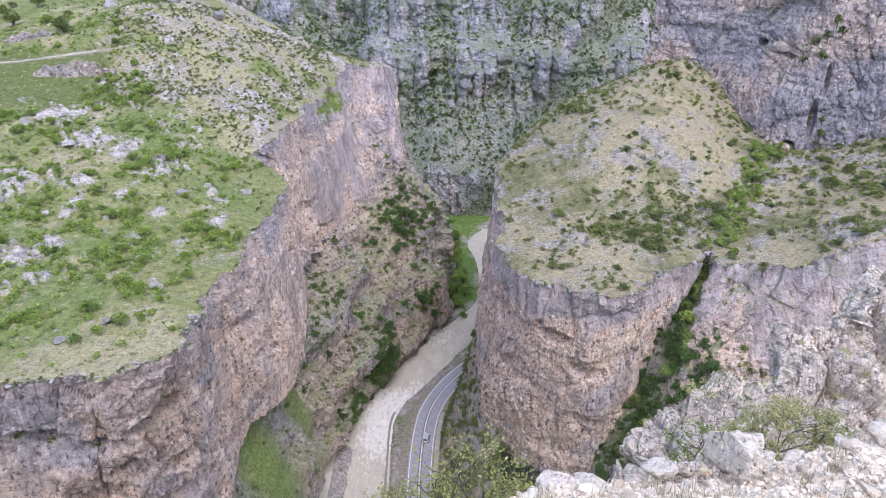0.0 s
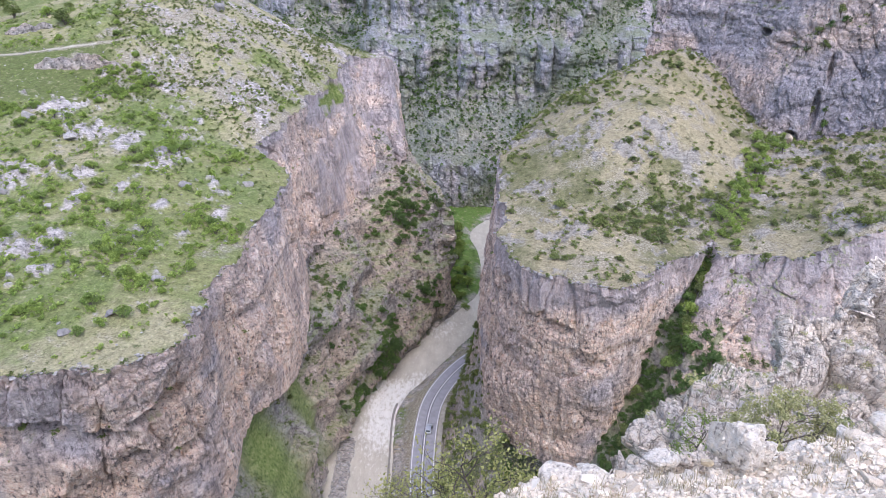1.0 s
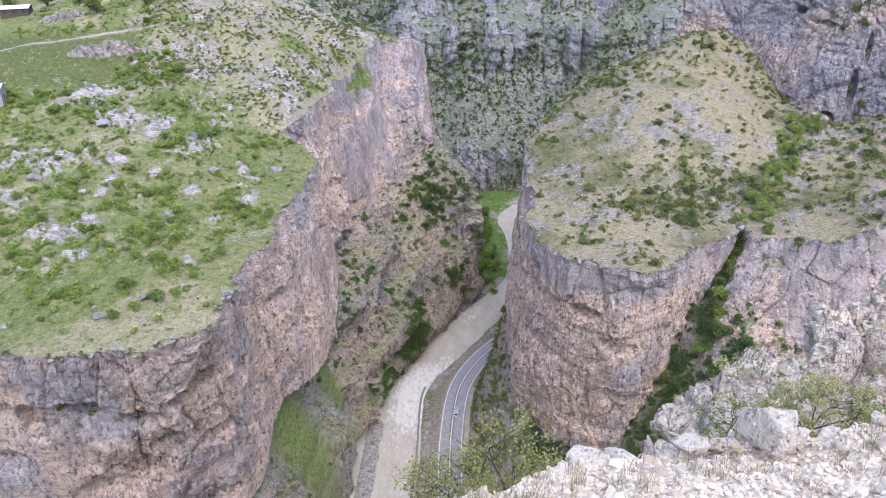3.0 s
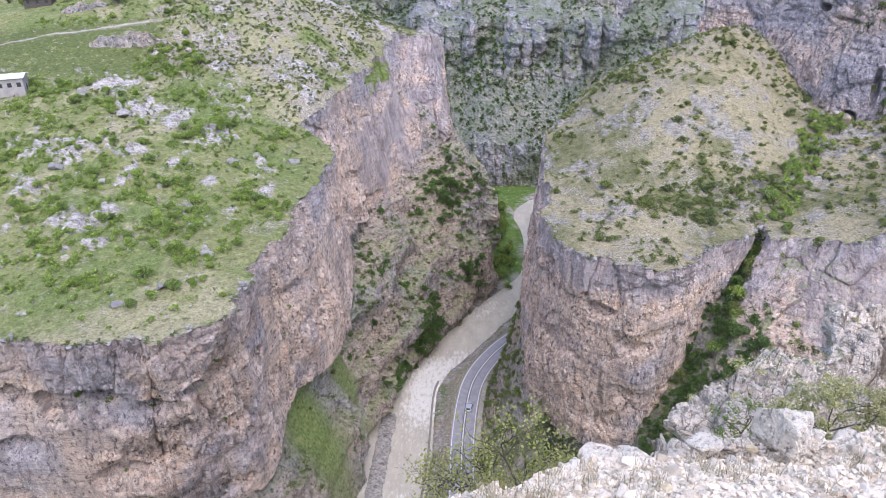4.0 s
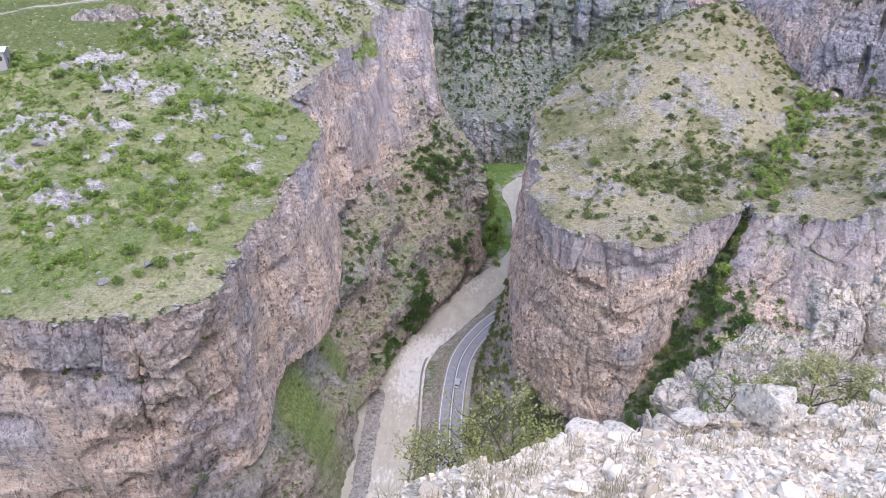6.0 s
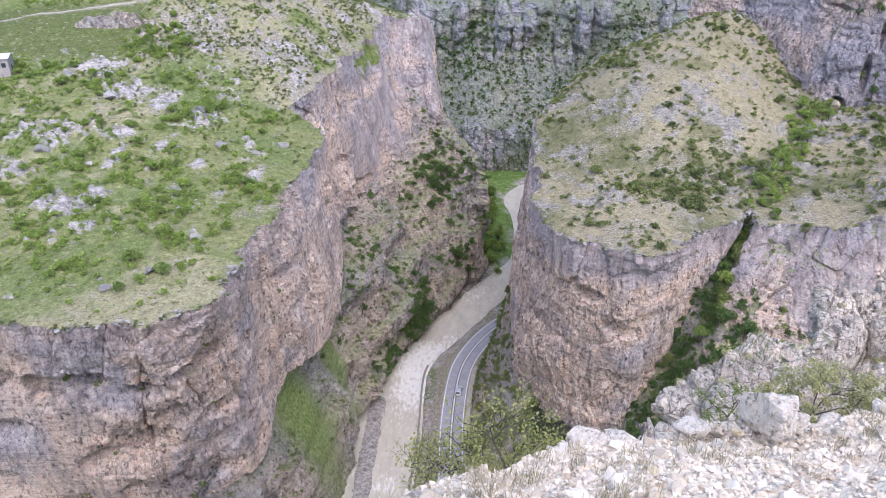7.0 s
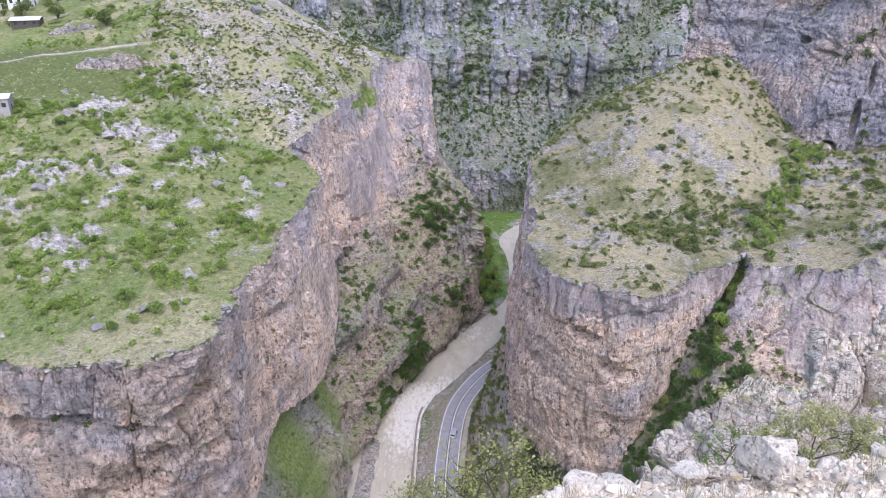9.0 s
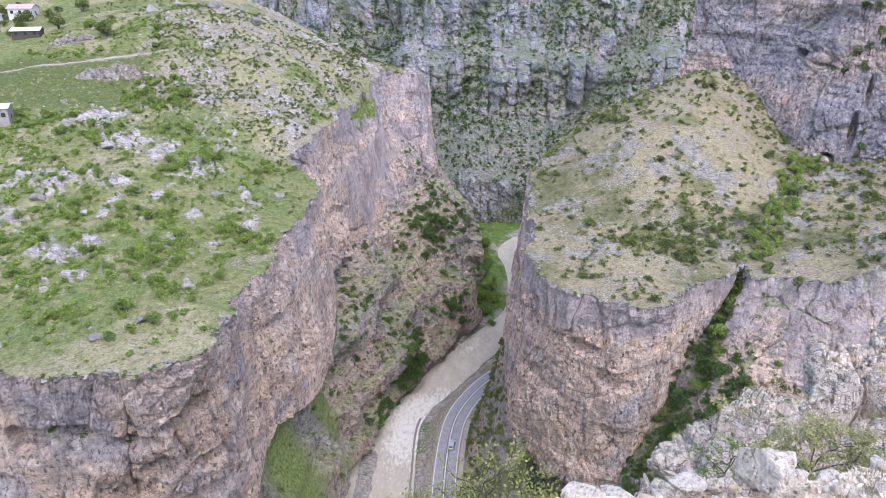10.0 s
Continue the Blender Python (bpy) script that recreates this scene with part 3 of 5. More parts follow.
CAVES_R = [((13.1, 146, 61.4), 2.2, 1.6, 2.5), ((25, 135, 56.5), 3.6, 1.6, 2.5), ((21.5, 136, 14), 2.6, 4.5, 6), ((21.8, 137, 59), 0.8, 0.8, 1.5), ((31, 131, 50), 4, 1.6, 1.3)]
gr = cliff("cliff", RIM_R, FOOT_R, 880, 150, -1, 5, CLIFF, 0.85, CAVES_R, alcoves=22, still=0.2, hollows=0.6, flute=0.9, strata=1.1)
rim = gr[0].copy()
gr[0, :, 2] = HILL_R(rim[:, 0], rim[:, 1]) + 0.4 * fbm(rim / 2.4, 4, 174)
poly_r = np.vstack([rim[:, :2], [(150, 262), (60, 266)]])
x, y, where, faces = cap_grid(poly_r, rim, 0.6)


def top_east(x, y):
    """Height of the butte's top and how rocky, stony and dry it is."""
    P = np.c_[x, y, np.zeros(len(x))]
    z = HILL_R(x, y) + 0.45 * fbm(P / 14, 4, 160) + 0.18 * fbm(P / 3, 3, 161)
    spread = fbm(P / 8, 5, 162, 0.6) + 0.5 * np.exp(-((x - 55) ** 2 / 50 + (y - 190) ** 2 / 90)) + 0.3 * np.exp(-((x - 66) ** 2 + (y - 183) ** 2) / 14) + 0.34 * np.exp(-((x - 34) ** 2 + (y - 190) ** 2) / 60) + 0.3 * np.exp(-((x - 56) ** 2 + (y - 221) ** 2) / 40) + smooth(72, 84, x) * (0.2 + 0.35 * np.tanh(3 * vnoise(np.c_[(x - 0.4 * y) / 30, (y + 0.3 * x) / 5.5, np.zeros(len(x))], 169))) - 0.16
    outc = smooth(0.33, 0.43, spread + 0.32 * fbm(P / 1.8, 3, 167, 0.7))
    bv, be = blocks(P * (0.6, 0.6, 1), 163)
    z += outc * (0.4 + 0.8 * bv - 0.7 * np.exp(-be * 8) + 0.6 * fbm(P / 1.5, 3, 168))
    soil = smooth(0.05, 0.5, fbm(P / 5, 6, 164, 0.65) + 0.1)
    dry = smooth(-0.3, 0.5, fbm(P / 12, 5, 165, 0.6) + 0.3)
    return z, outc, soil, dry


z, outc, soil, dry = top_east(x, y)
on = where >= 0
z[on] = gr[0, where[on], 2]
butte_top = structure(mesh_object("butte_ground", np.c_[x, y, z], faces, TURF_DRY, {"rock": outc * 0.8, "soil": soil * 0.6, "dry": dry}), "dry grassy hilltop with scattered rock", "ground")
# "lower" also lightens the west flank (x < 27), painting in light it lacks
# "upper" also greys and darkens the whole wall past x = 58
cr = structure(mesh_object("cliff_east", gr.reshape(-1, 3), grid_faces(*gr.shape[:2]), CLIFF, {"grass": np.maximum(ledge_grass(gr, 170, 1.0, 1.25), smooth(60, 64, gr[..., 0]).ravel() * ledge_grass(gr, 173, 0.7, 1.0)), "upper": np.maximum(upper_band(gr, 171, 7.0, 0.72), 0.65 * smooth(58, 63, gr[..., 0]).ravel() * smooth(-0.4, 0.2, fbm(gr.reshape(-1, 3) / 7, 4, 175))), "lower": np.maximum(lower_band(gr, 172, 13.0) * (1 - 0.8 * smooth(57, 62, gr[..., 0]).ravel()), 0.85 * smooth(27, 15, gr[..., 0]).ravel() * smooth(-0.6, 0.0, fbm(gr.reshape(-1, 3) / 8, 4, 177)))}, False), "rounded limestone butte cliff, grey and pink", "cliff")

GULLY_W = [(64, 158, 66), (58, 149, 64), (50, 144, 55), (42, 140, 41), (36, 136, 31), (29, 135, 21), (22, 133, 13), (12, 128, 6)]
GULLY_M = [(65, 156, 65), (60, 146, 61), (55, 136, 52), (50, 128, 39), (45, 122, 30), (38, 116, 20), (29, 112, 11), (12, 108, 4)]
GULLY_E = [(66, 154, 66), (62, 144, 63), (61, 128, 48.5), (66, 120, 46), (64, 108, 42), (54, 98, 32), (40, 90, 18), (12, 90, 4)]
g = loft([GULLY_E, GULLY_M, GULLY_W], 160, 60)
g = g + grid_normals(g) * weather(g, None, 0.35, 175)[..., None]
gully = structure(mesh_object("gully", g.reshape(-1, 3), grid_faces(*g.shape[:2])[:, ::-1], CLIFF_LOW, {"grass": 0.5 * ledge_grass(g, 176, 0.3, 0.6)}), "steep overgrown gully between cliffs", "slope")
gully_grid = g

# ---- high wall behind the butte ----
FOOT_C = [(140, 330, 60), (95, 290, 70), (67.1, 252, 86), (74.9, 247, 90), (86.7, 237, 85), (93, 224, 79), (100.3, 210, 74), (107.9, 205, 74), (114.1, 200, 79), (126, 192, 82), (160, 180, 85), (230, 170, 85)]
TOP_C = [(a + 0.25 * (a - 40) * 0.4 + 6, b + 6, 142) for a, b, c in FOOT_C]
CAVES_C = [((96, 226, 104), 2.6, 1.3, 4.5), ((101.5, 207, 76.5), 2.8, 2.6, 5), ((110, 208, 128), 1.1, 42, 4), ((107.5, 207, 92), 1.3, 14, 3.5), ((88, 236, 96), 1.6, 6, 3.5), ((102, 219, 101.5), 5, 0.6, 1.4)]
gc = cliff("wall", TOP_C, FOOT_C, 520, 190, -1, 8, CLIFF, 1.0, CAVES_C, facets=0.9, flute=0.55, strata=0.9)
wall_c = structure(mesh_object("cliff_north", gc.reshape(-1, 3), grid_faces(*gc.shape[:2]), CLIFF_HIGH, {"grass": ledge_grass(gc, 180, 0.75, 1.0)}, False), "towering limestone wall with a cave at its foot", "cliff")

# ---- mountain across the end of the gorge ----
BASE_B = [(-330, 500, -5), (-190, 440, -5), (-110, 395, -5), (-60, 370, -5), (-15, 345, -5), (15, 338, -5), (60, 345, -5), (120, 380, -5), (190, 410, -5), (300, 430, -5)]
base = resample(curve_points(BASE_B, 4.0), 640)
zz = np.r_[np.linspace(205, 130, 40), np.linspace(129.5, -5, 200)][:, None] * np.ones((1, 640))
bx, by = base[None, :, 0] * np.ones_like(zz), base[None, :, 1] * np.ones_like(zz)
q = np.stack([bx, 0 * zz, zz], 2).reshape(-1, 3)
rise = (7 * vnoise(q * (1 / 48, 1, 0) + 3.3, 205) + 4 * vnoise(q * (1 / 17, 1, 0) + 5.1, 204)) * smooth(18, 40, q[:, 2])
q[:, 2] += rise
back = np.interp(q[:, 2].reshape(zz.shape), [-5, 22, 26, 46, 50, 73, 79, 105, 114, 205], [0, 4, 9, 30, 33, 42, 54, 66, 80, 150])
back += 4 * fbm(q / (70, 1, 60), 3, 208).reshape(zz.shape) * smooth(20, 40, zz)
gorge = np.exp(-((bx - 58 - 0.9 * (zz - 50)) / (7 + 0.1 * zz)) ** 2)
for x0, lean, wide in ((-6, 0.35, 6), (112, 0.5, 9), (-62, -0.3, 8), (28, 0.5, 5)):
    gorge = np.maximum(gorge, 0.8 * np.exp(-((bx - x0 - lean * (zz - 60) - 7 * vnoise(q / 22, 211).reshape(zz.shape)) / wide) ** 2) * smooth(40, 60, zz))
back += 5.5 * gorge * smooth(25, 60, zz)
back += 6 * smooth(78, 84, zz) * np.exp(-((bx + 50) / 26) ** 2) * smooth(125, 95, zz)
back += 7 * np.exp(-(((bx + 50) / 4) ** 4 + ((zz - 86) / 3) ** 4))
cleft = np.zeros(len(q))
for low, high, seed, proud in ((48, 73, 221, 12), (79, 105, 231, 11), (114, 140, 241, 9), (-6, 22, 251, 4)):
    tower, rift = blocks(q * (1 / 12, 1, 1 / 500) + 0.14 * fbm(q / 12, 3, seed + 1)[:, None], seed)
    slim, chink = blocks(q * (1 / 4.2, 1, 1 / 60) + 0.12 * fbm(q / 5, 3, seed + 5)[:, None], seed + 6)
    group = 0.4 + 0.6 * smooth(-0.3, 0.2, fbm(q / (34, 1, 400), 2, seed + 2))
    top = high + 7 * tower + 2.0 * slim + 1.5 * fbm(q / 5, 3, seed + 3) - 2
    body = proud * (0.6 + 0.4 * tower) * smooth(0.02, 0.32, rift) ** 0.55 + 1.8 * (smooth(0.0, 0.45, chink) ** 0.6 + 0.6 * slim)
    cleft = np.maximum(cleft, (1 - smooth(0.03, 0.16, rift)) * smooth(low - 4, low + 3, q[:, 2]) * smooth(high + 4, high - 2, q[:, 2]))
    back -= (group * (1 - gorge.ravel()) * body * smooth(top + 3.5, top - 3.0, q[:, 2]) * smooth(low - 13, low + 9, q[:, 2])).reshape(zz.shape)
back -= 0.8 * np.tanh(3 * vnoise(np.c_[q[:, 0] / 50, q[:, 1], q[:, 2] / 3.0], 252)).reshape(zz.shape) * smooth(44, 52, zz)
gb = np.stack([bx * (1 + back / 900), by + back, zz], 2)
p = gb.reshape(-1, 3)
n = grid_normals(gb)
warp = np.stack([fbm(p / 50 + 11 * k, 4, 210 + k) for k in range(3)], 1) * 3.5
steep = smooth(0.85, 0.5, np.abs(n[..., 2])).ravel()
big = ridged((p + warp) * (1 / 60, 1 / 60, 1 / 500), 2, 213)
val, edge = blocks((p + warp) * (1 / 9, 1 / 22, 1 / 40), 214)
val2, edge2 = blocks((p + 0.6 * warp) * (1 / 3.6, 1 / 9, 1 / 13), 215)
val3, edge3 = blocks((p + 0.3 * warp) * (1 / 1.9, 1 / 4, 1 / 2.6), 217)
column = smooth(0.0, 0.4, edge)
spur = 3 * big + (0.2 + 0.5 * steep) * (column + 0.9 * val) + (0.3 + 0.6 * steep) * (smooth(0, 0.3, edge2) + 0.6 * val2) + 0.5 * (smooth(0, 0.3, edge3) + 0.6 * val3) + 1.0 * fbm(p / 6, 4, 218, 0.6)
gb = gb - n * (0.35, 1, 0.25) * spur.reshape(gb.shape[:2])[..., None]
hollow = np.maximum(np.maximum(0.6 * smooth(0.22, 0.04, edge) * smooth(0.4, -0.2, val), 0.8 * smooth(-0.05, -0.5, big)).reshape(gb.shape[:2]), np.maximum(smooth(0.3, 0.7, gorge), 0.8 * cleft.reshape(gorge.shape)))
scree = smooth(22, 27, gb[..., 2]) * smooth(54, 46, gb[..., 2])
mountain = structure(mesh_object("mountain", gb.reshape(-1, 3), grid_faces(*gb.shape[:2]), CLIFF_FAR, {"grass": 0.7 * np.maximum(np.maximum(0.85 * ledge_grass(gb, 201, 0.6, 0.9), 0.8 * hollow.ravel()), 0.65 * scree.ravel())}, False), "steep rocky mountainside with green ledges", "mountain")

# ---- valley floor, river and road ----
RIVER = [(-27, 60, 9), (-26, 123, 9.5), (-25.2, 145, 9.4), (-25, 156, 9.2), (-22.8, 177, 7), (-18, 189, 6), (-10, 201.5, 5.8), (2.5, 221.5, 5.6), (9, 231, 5.8), (19.5, 247, 6.2), (22.6, 268, 6.5), (21.5, 290, 6), (18.5, 307, 5.5), (30, 322, 6), (60, 330, 6), (120, 340, 6)]
ROAD = [(-5, 60, 3), (-5.5, 120.8, 3), (-6.3, 148.3, 3), (-5.3, 169.2, 3), (-2.8, 181.2, 3), (2.9, 193, 3), (10.6, 203.3, 3), (20.9, 214.8, 3), (31.6, 226, 3), (45, 250, 3), (50, 290, 3), (60, 312, 3), (120, 320, 3)]
river_line = curve_points(RIVER, 1.5)
river_half = river_line[:, 2].copy()
river_line[:, 2] = 0
road_line = curve_points(ROAD, 1.0)


def axis(near0, near1, step, far):
    mid = np.arange(near0, near1 + step, step)
    out = [mid[-1]]
    grow = step
    while out[-1] < far:
        grow *= 1.35
        out.append(out[-1] + grow)
    low = [mid[0]]
    grow = step
    while low[-1] > -far:
        grow *= 1.35
        low.append(low[-1] - grow)
    return np.r_[low[:0:-1], mid, out[1:]]


def valley(x, y):
    """Height of the valley floor; how rocky, bare and dry it is."""
    P = np.c_[x, y, np.zeros(len(x))]
    e, dd = nearest(x, y, river_line[::2], river_half[::2]), nearest(x, y, road_line[::2])
    meadow = np.exp(-(((x - 7) / 8) ** 2 + ((y - 277) / 30) ** 2) ** 2) * smooth(0.5, 2, e)
    bar = np.exp(-((x + 28.2) / 3.1) ** 4) * smooth(172, 163, y) * smooth(95, 120, y)
    z = -1.5 + 2.3 * smooth(-0.4, 2.2, e) + 1.2 * smooth(3, 8, e) + 0.4 * fbm(P / 4, 4, 220) * smooth(0, 2, e) * (1 - meadow)
    z = z + bar * (1.95 + 0.35 * fbm(P / 2, 3, 225))
    z = np.where(dd < 7.5, z + (2.85 - z) * smooth(7.5, 3.8, dd), z)
    far = np.hypot(x, y - 200)
    z = z + smooth(400, 1500, far) * (120 + 200 * fbm(P / 900, 4, 221))
    rock = np.maximum(smooth(5.5, 3.5, e + fbm(P / 5, 3, 226)) * smooth(-0.25, 0.15, fbm(P / 4, 3, 222)) * (1 - meadow), bar)
    soil = np.maximum(smooth(-0.4, 0.3, fbm(P / 9, 4, 223)), smooth(9.5, 6, dd)) * (1 - meadow) * (x > -60) * smooth(246, 236, y)
    dry = smooth(-0.2, 0.4, fbm(P / 12, 4, 224)) * (1 - meadow) * smooth(250, 238, y)
    return z, rock, soil * 0.9, dry


xs, ys = axis(-60, 70, 1.1, 4000), axis(95, 345, 1.1, 4000)
x, y = [a.ravel() for a in np.meshgrid(xs, ys)]
z, rock, soil, dry = valley(x, y)
ground = structure(mesh_object("ground", np.c_[x, y, z], grid_faces(len(ys), len(xs))[:, ::-1], VALLEY, {"rock": rock, "soil": soil, "dry": dry}), "valley floor of grass, gravel and soil", "ground")


def sides(line):
    t = np.gradient(line[:, :2], axis=0)
    t /= np.linalg.norm(t, axis=1, keepdims=True)
    return np.c_[t[:, 1], -t[:, 0]]


def ribbon(line, half0, half1, lift, cols=2):
    side = sides(line)
    rows = []
    for w in np.linspace(0, 1, cols):
        off = np.asarray(half0) * (1 - w) + np.asarray(half1) * w
        rows.append(np.c_[line[:, :2] + side * np.broadcast_to(off, len(line))[:, None], line[:, 2] + lift])
    return np.stack(rows)


m, n, l, bs = material("muddy_water")
flow = tex_noise(n, l, 0.3, 7, (1, 0.5, 1), 0.6)
# silt colour, brightened to hold the sky's reflection as well
col = ramp(n, l, flow, [(0.3, (0.42, 0.385, 0.32)), (0.7, (0.56, 0.52, 0.44))])
crest = tex_noise(n, l, 1.1, 9, (1, 0.4, 1), 0.72)
white = n.new("ShaderNodeMath")
white.operation = "MULTIPLY_ADD"
l.new(attr(n, "foam"), white.inputs[0])
white.inputs[1].default_value = 0.2
l.new(crest, white.inputs[2])
col = mix(n, l, ramp(n, l, white.outputs[0], [(0.56, grey(0)), (0.71, grey(0.9))]), col, (0.75, 0.73, 0.70))
l.new(col, bs.inputs["Base Color"])
bs.inputs["Roughness"].default_value = 0.5
bs.inputs["Specular IOR Level"].default_value = 0.3
bump(n, l, bs, crest, 0.7, 0.5)
WATER = m
ASPHALT = plain("asphalt", (0.34, 0.335, 0.37), 0.85, 0.25, 0.7)
TAR = plain("tar", (0.11, 0.11, 0.125), 0.7, 0.2)
PAINT = plain("white_paint", (0.75, 0.75, 0.76), 0.6, 0.3, 1.5)
CONCRETE = plain("concrete", (0.42, 0.39, 0.34), 0.9, 0.35, 1.2)
WALLING = plain("river_walling", (0.34, 0.315, 0.28), 0.9, 0.5, 2.0)
g = ribbon(river_line, -river_half - 1.5, river_half + 1.5, 0.0, 44)
flat = g.reshape(-1, 3)
foam = smooth(150, 170, flat[:, 1]) * smooth(196, 184, flat[:, 1]) * smooth(-27, -21, flat[:, 0]) + 0.45 * smooth(0.0, 0.5, fbm(flat / 12, 3, 230)) * smooth(-29, -24, flat[:, 0])
calm = smooth(-26, -30, flat[:, 0])
flat[:, 2] += (0.3 * fbm(flat / (1.6, 1.6, 1), 3, 231) * (0.25 + foam)) * (1 - calm)
river = structure(mesh_object("river", flat, grid_faces(*g.shape[:2])[:, ::-1], WATER, {"foam": foam}), "fast muddy brown river with white rapids", "river")
g = ribbon(road_line, -3.3, 3.3, 0.12, 6)
road = structure(mesh_object("road", g.reshape(-1, 3), grid_faces(*g.shape[:2])[:, ::-1], ASPHALT), "two-lane grey asphalt road beside the river", "road")


def stripe(name, mat, o0, o1, lift, label):
    g = ribbon(road_line, o0, o1, lift)
    ob = mesh_object(name, g.reshape(-1, 3), grid_faces(*g.shape[:2])[:, ::-1], mat)
    ob.parent = road
    return ob


for o in (-3.05, 2.9):
    stripe("edge_line", PAINT, o, o + 0.22, 0.135, "")
stripe("centre_line", PAINT, -0.12, 0.12, 0.14, "")
for o in (-0.45, 0.3):
    stripe("tar_strip", TAR, o, o + 0.14, 0.136, "")


def curb(name, line, off, width, low, high, mat, y0, y1):
    """A low wall along a line, with a top and two faces."""
    ln = line[(line[:, 1] > y0) & (line[:, 1] < y1)]
    off = np.asarray(off)[(line[:, 1] > y0) & (line[:, 1] < y1)] if np.ndim(off) else off
    a, b = ribbon(ln, off, off + width, 0)
    jag = 0.12 * vnoise(a * (0.5, 0.5, 0), 232)
    rows = [a + (0, 0, low), np.c_[a[:, :2], a[:, 2] + high + jag], np.c_[b[:, :2], b[:, 2] + high + jag], b + (0, 0, low)]
    g = np.stack(rows)
    return mesh_object(name, g.reshape(-1, 3), grid_faces(*g.shape[:2])[:, ::-1], mat, smooth_shade=False)


wall_river = structure(curb("river_wall", river_line, river_half - 0.1, 0.55, -1.0, 0.5, WALLING, 100, 184), "low dark stone embankment wall along the river", "wall")
drain = structure(curb("road_kerb", road_line, 3.6, 1.3, -0.4, 0.5, CONCRETE, 110, 178), "pale concrete apron at the road's edge", "kerb")

# ---- bank between road and butte ----
BANK_TOP = [(12, 120, 22), (14, 140, 22), (11.5, 150, 26), (11, 165, 30), (12, 190, 28), (14, 212, 27), (18, 230, 24), (40, 255, 14)]
BANK_LOW = [(0, 110, 2), (-1, 140, 2.2), (-0.5, 158, 2.4), (1, 174, 2.6), (5, 188, 2.6), (12.5, 199.5, 2.6), (22, 211, 2.6), (46, 240, 2.6)]
g = loft([BANK_TOP, BANK_LOW], 200, 40)
g = g + grid_normals(g) * weather(g, None, 0.45, 240)[..., None] * np.linspace(1, 0, 41)[:, None, None]
bank_grid = g
bank = structure(mesh_object("bank_east", g.reshape(-1, 3), grid_faces(*g.shape[:2]), BANKROCK, {"grass": 0.8 * ledge_grass(g, 241, 0.35, 0.75)}), "brushy rock bank above the road", "slope")

# ---- the height on which the camera stands ----
LEDGE = [(-60, -25, 136), (-20, -8, 138), (-5, -1.2, 138.1), (-0.45, 3.1, 136.64), (0.1, 3.51, 136.44), (0.7, 4.0, 136.3), (1.38, 4.17, 136.2), (2.01, 4.28, 136.12), (2.89, 4.59, 136.03), (3.7, 4.85, 135.94), (7.0, 5.0, 135.7), (14, 3, 135.8), (60, -10, 137)]
FOOT_N = [(-110, 30, 20), (-50, 55, 15), (-20, 66, 5), (-8, 68, 4), (0, 70, 4), (6, 72, 8), (10, 74, 12), (14, 75, 16), (18, 76, 20), (24, 76, 24), (34, 76, 30), (60, 74, 40), (130, 60, 60)]
SHELF = [(a, b + (3.2 if a < 2.3 else 1.3), c - (4.4 if a < 2.3 else 2.0)) for a, b, c in LEDGE]
STEP_N = [(a * 0.75 + c * 0.25, b * 0.75 + d * 0.25 - 2, e * 0.5 + f * 0.5) for (a, b, e), (c, d, f) in zip(LEDGE, FOOT_N)]
BACK = [(a * 1.2, b - 30, 139.5) for a, b, c in LEDGE]
NEARER = [(a * 0.9, min(b - 3.2, 0.4) if abs(a) < 7 else b - 3, max(c + 0.6, 138.3 if a < 7 else 136.8)) for a, b, c in LEDGE]
gf = loft([NEARER, LEDGE], 420, 90)
p = gf.reshape(-1, 3)
gf[..., 2] += (0.07 * fbm(p / 0.6, 3, 310) + 0.035 * fbm(p / 0.12, 3, 311)).reshape(gf.shape[:2]) * np.r_[0, np.ones(89), 0.6][:, None] - 0.05
gn = loft([LEDGE, SHELF, STEP_N, FOOT_N], 420, 80)
gn = gn - grid_normals(gn) * weather(gn, None, 0.6, 300)[..., None] * smooth(0.1, 0.4, np.linspace(0, 1, 81))[:, None, None]
gn[0] = gf[-1]
near = structure(mesh_object("cliff_south", gn.reshape(-1, 3), grid_faces(*gn.shape[:2]), CLIFF, {"grass": ledge_grass(gn, 301)}), "rocky drop below the viewpoint", "cliff")
ledge = structure(mesh_object("ledge_ground", gf.reshape(-1, 3), grid_faces(*gf.shape[:2]), GRAVEL, {"rock": 0.6 + 0.5 * fbm(p / 0.7, 3, 312), "soil": smooth(0, 0.5, fbm(p / 1.1, 3, 313)), "dry": np.ones(len(p))}), "pale stony ground at the cliff edge", "ground")
g = loft([BACK, NEARER], 160, 30)
g[1:-1, :, 2] += 0.25 * fbm(g[1:-1].reshape(-1, 3) / 3, 3, 314).reshape(29, 160)
back_ground = structure(mesh_object("hilltop_ground", g.reshape(-1, 3), grid_faces(*g.shape[:2]), GRAVEL, {"rock": np.full(g.size // 3, 0.7), "soil": np.zeros(g.size // 3), "dry": np.ones(g.size // 3)}), "stony hilltop behind the viewpoint", "ground")

# ---- outcrop beside the viewpoint ----
CREST = [(3.3, 10.9, 130.2), (4.1, 12.7, 129.3), (5.9, 14.8, 129.1), (7.8, 16.7, 128.6), (9.0, 16.7, 128.6), (10.6, 18.9, 128.6), (11.5, 19.1, 128.9), (12.9, 20.4, 129.4), (14.7, 21.6, 129.5), (17.1, 22.7, 129.5), (20.6, 23.7, 129.2)]
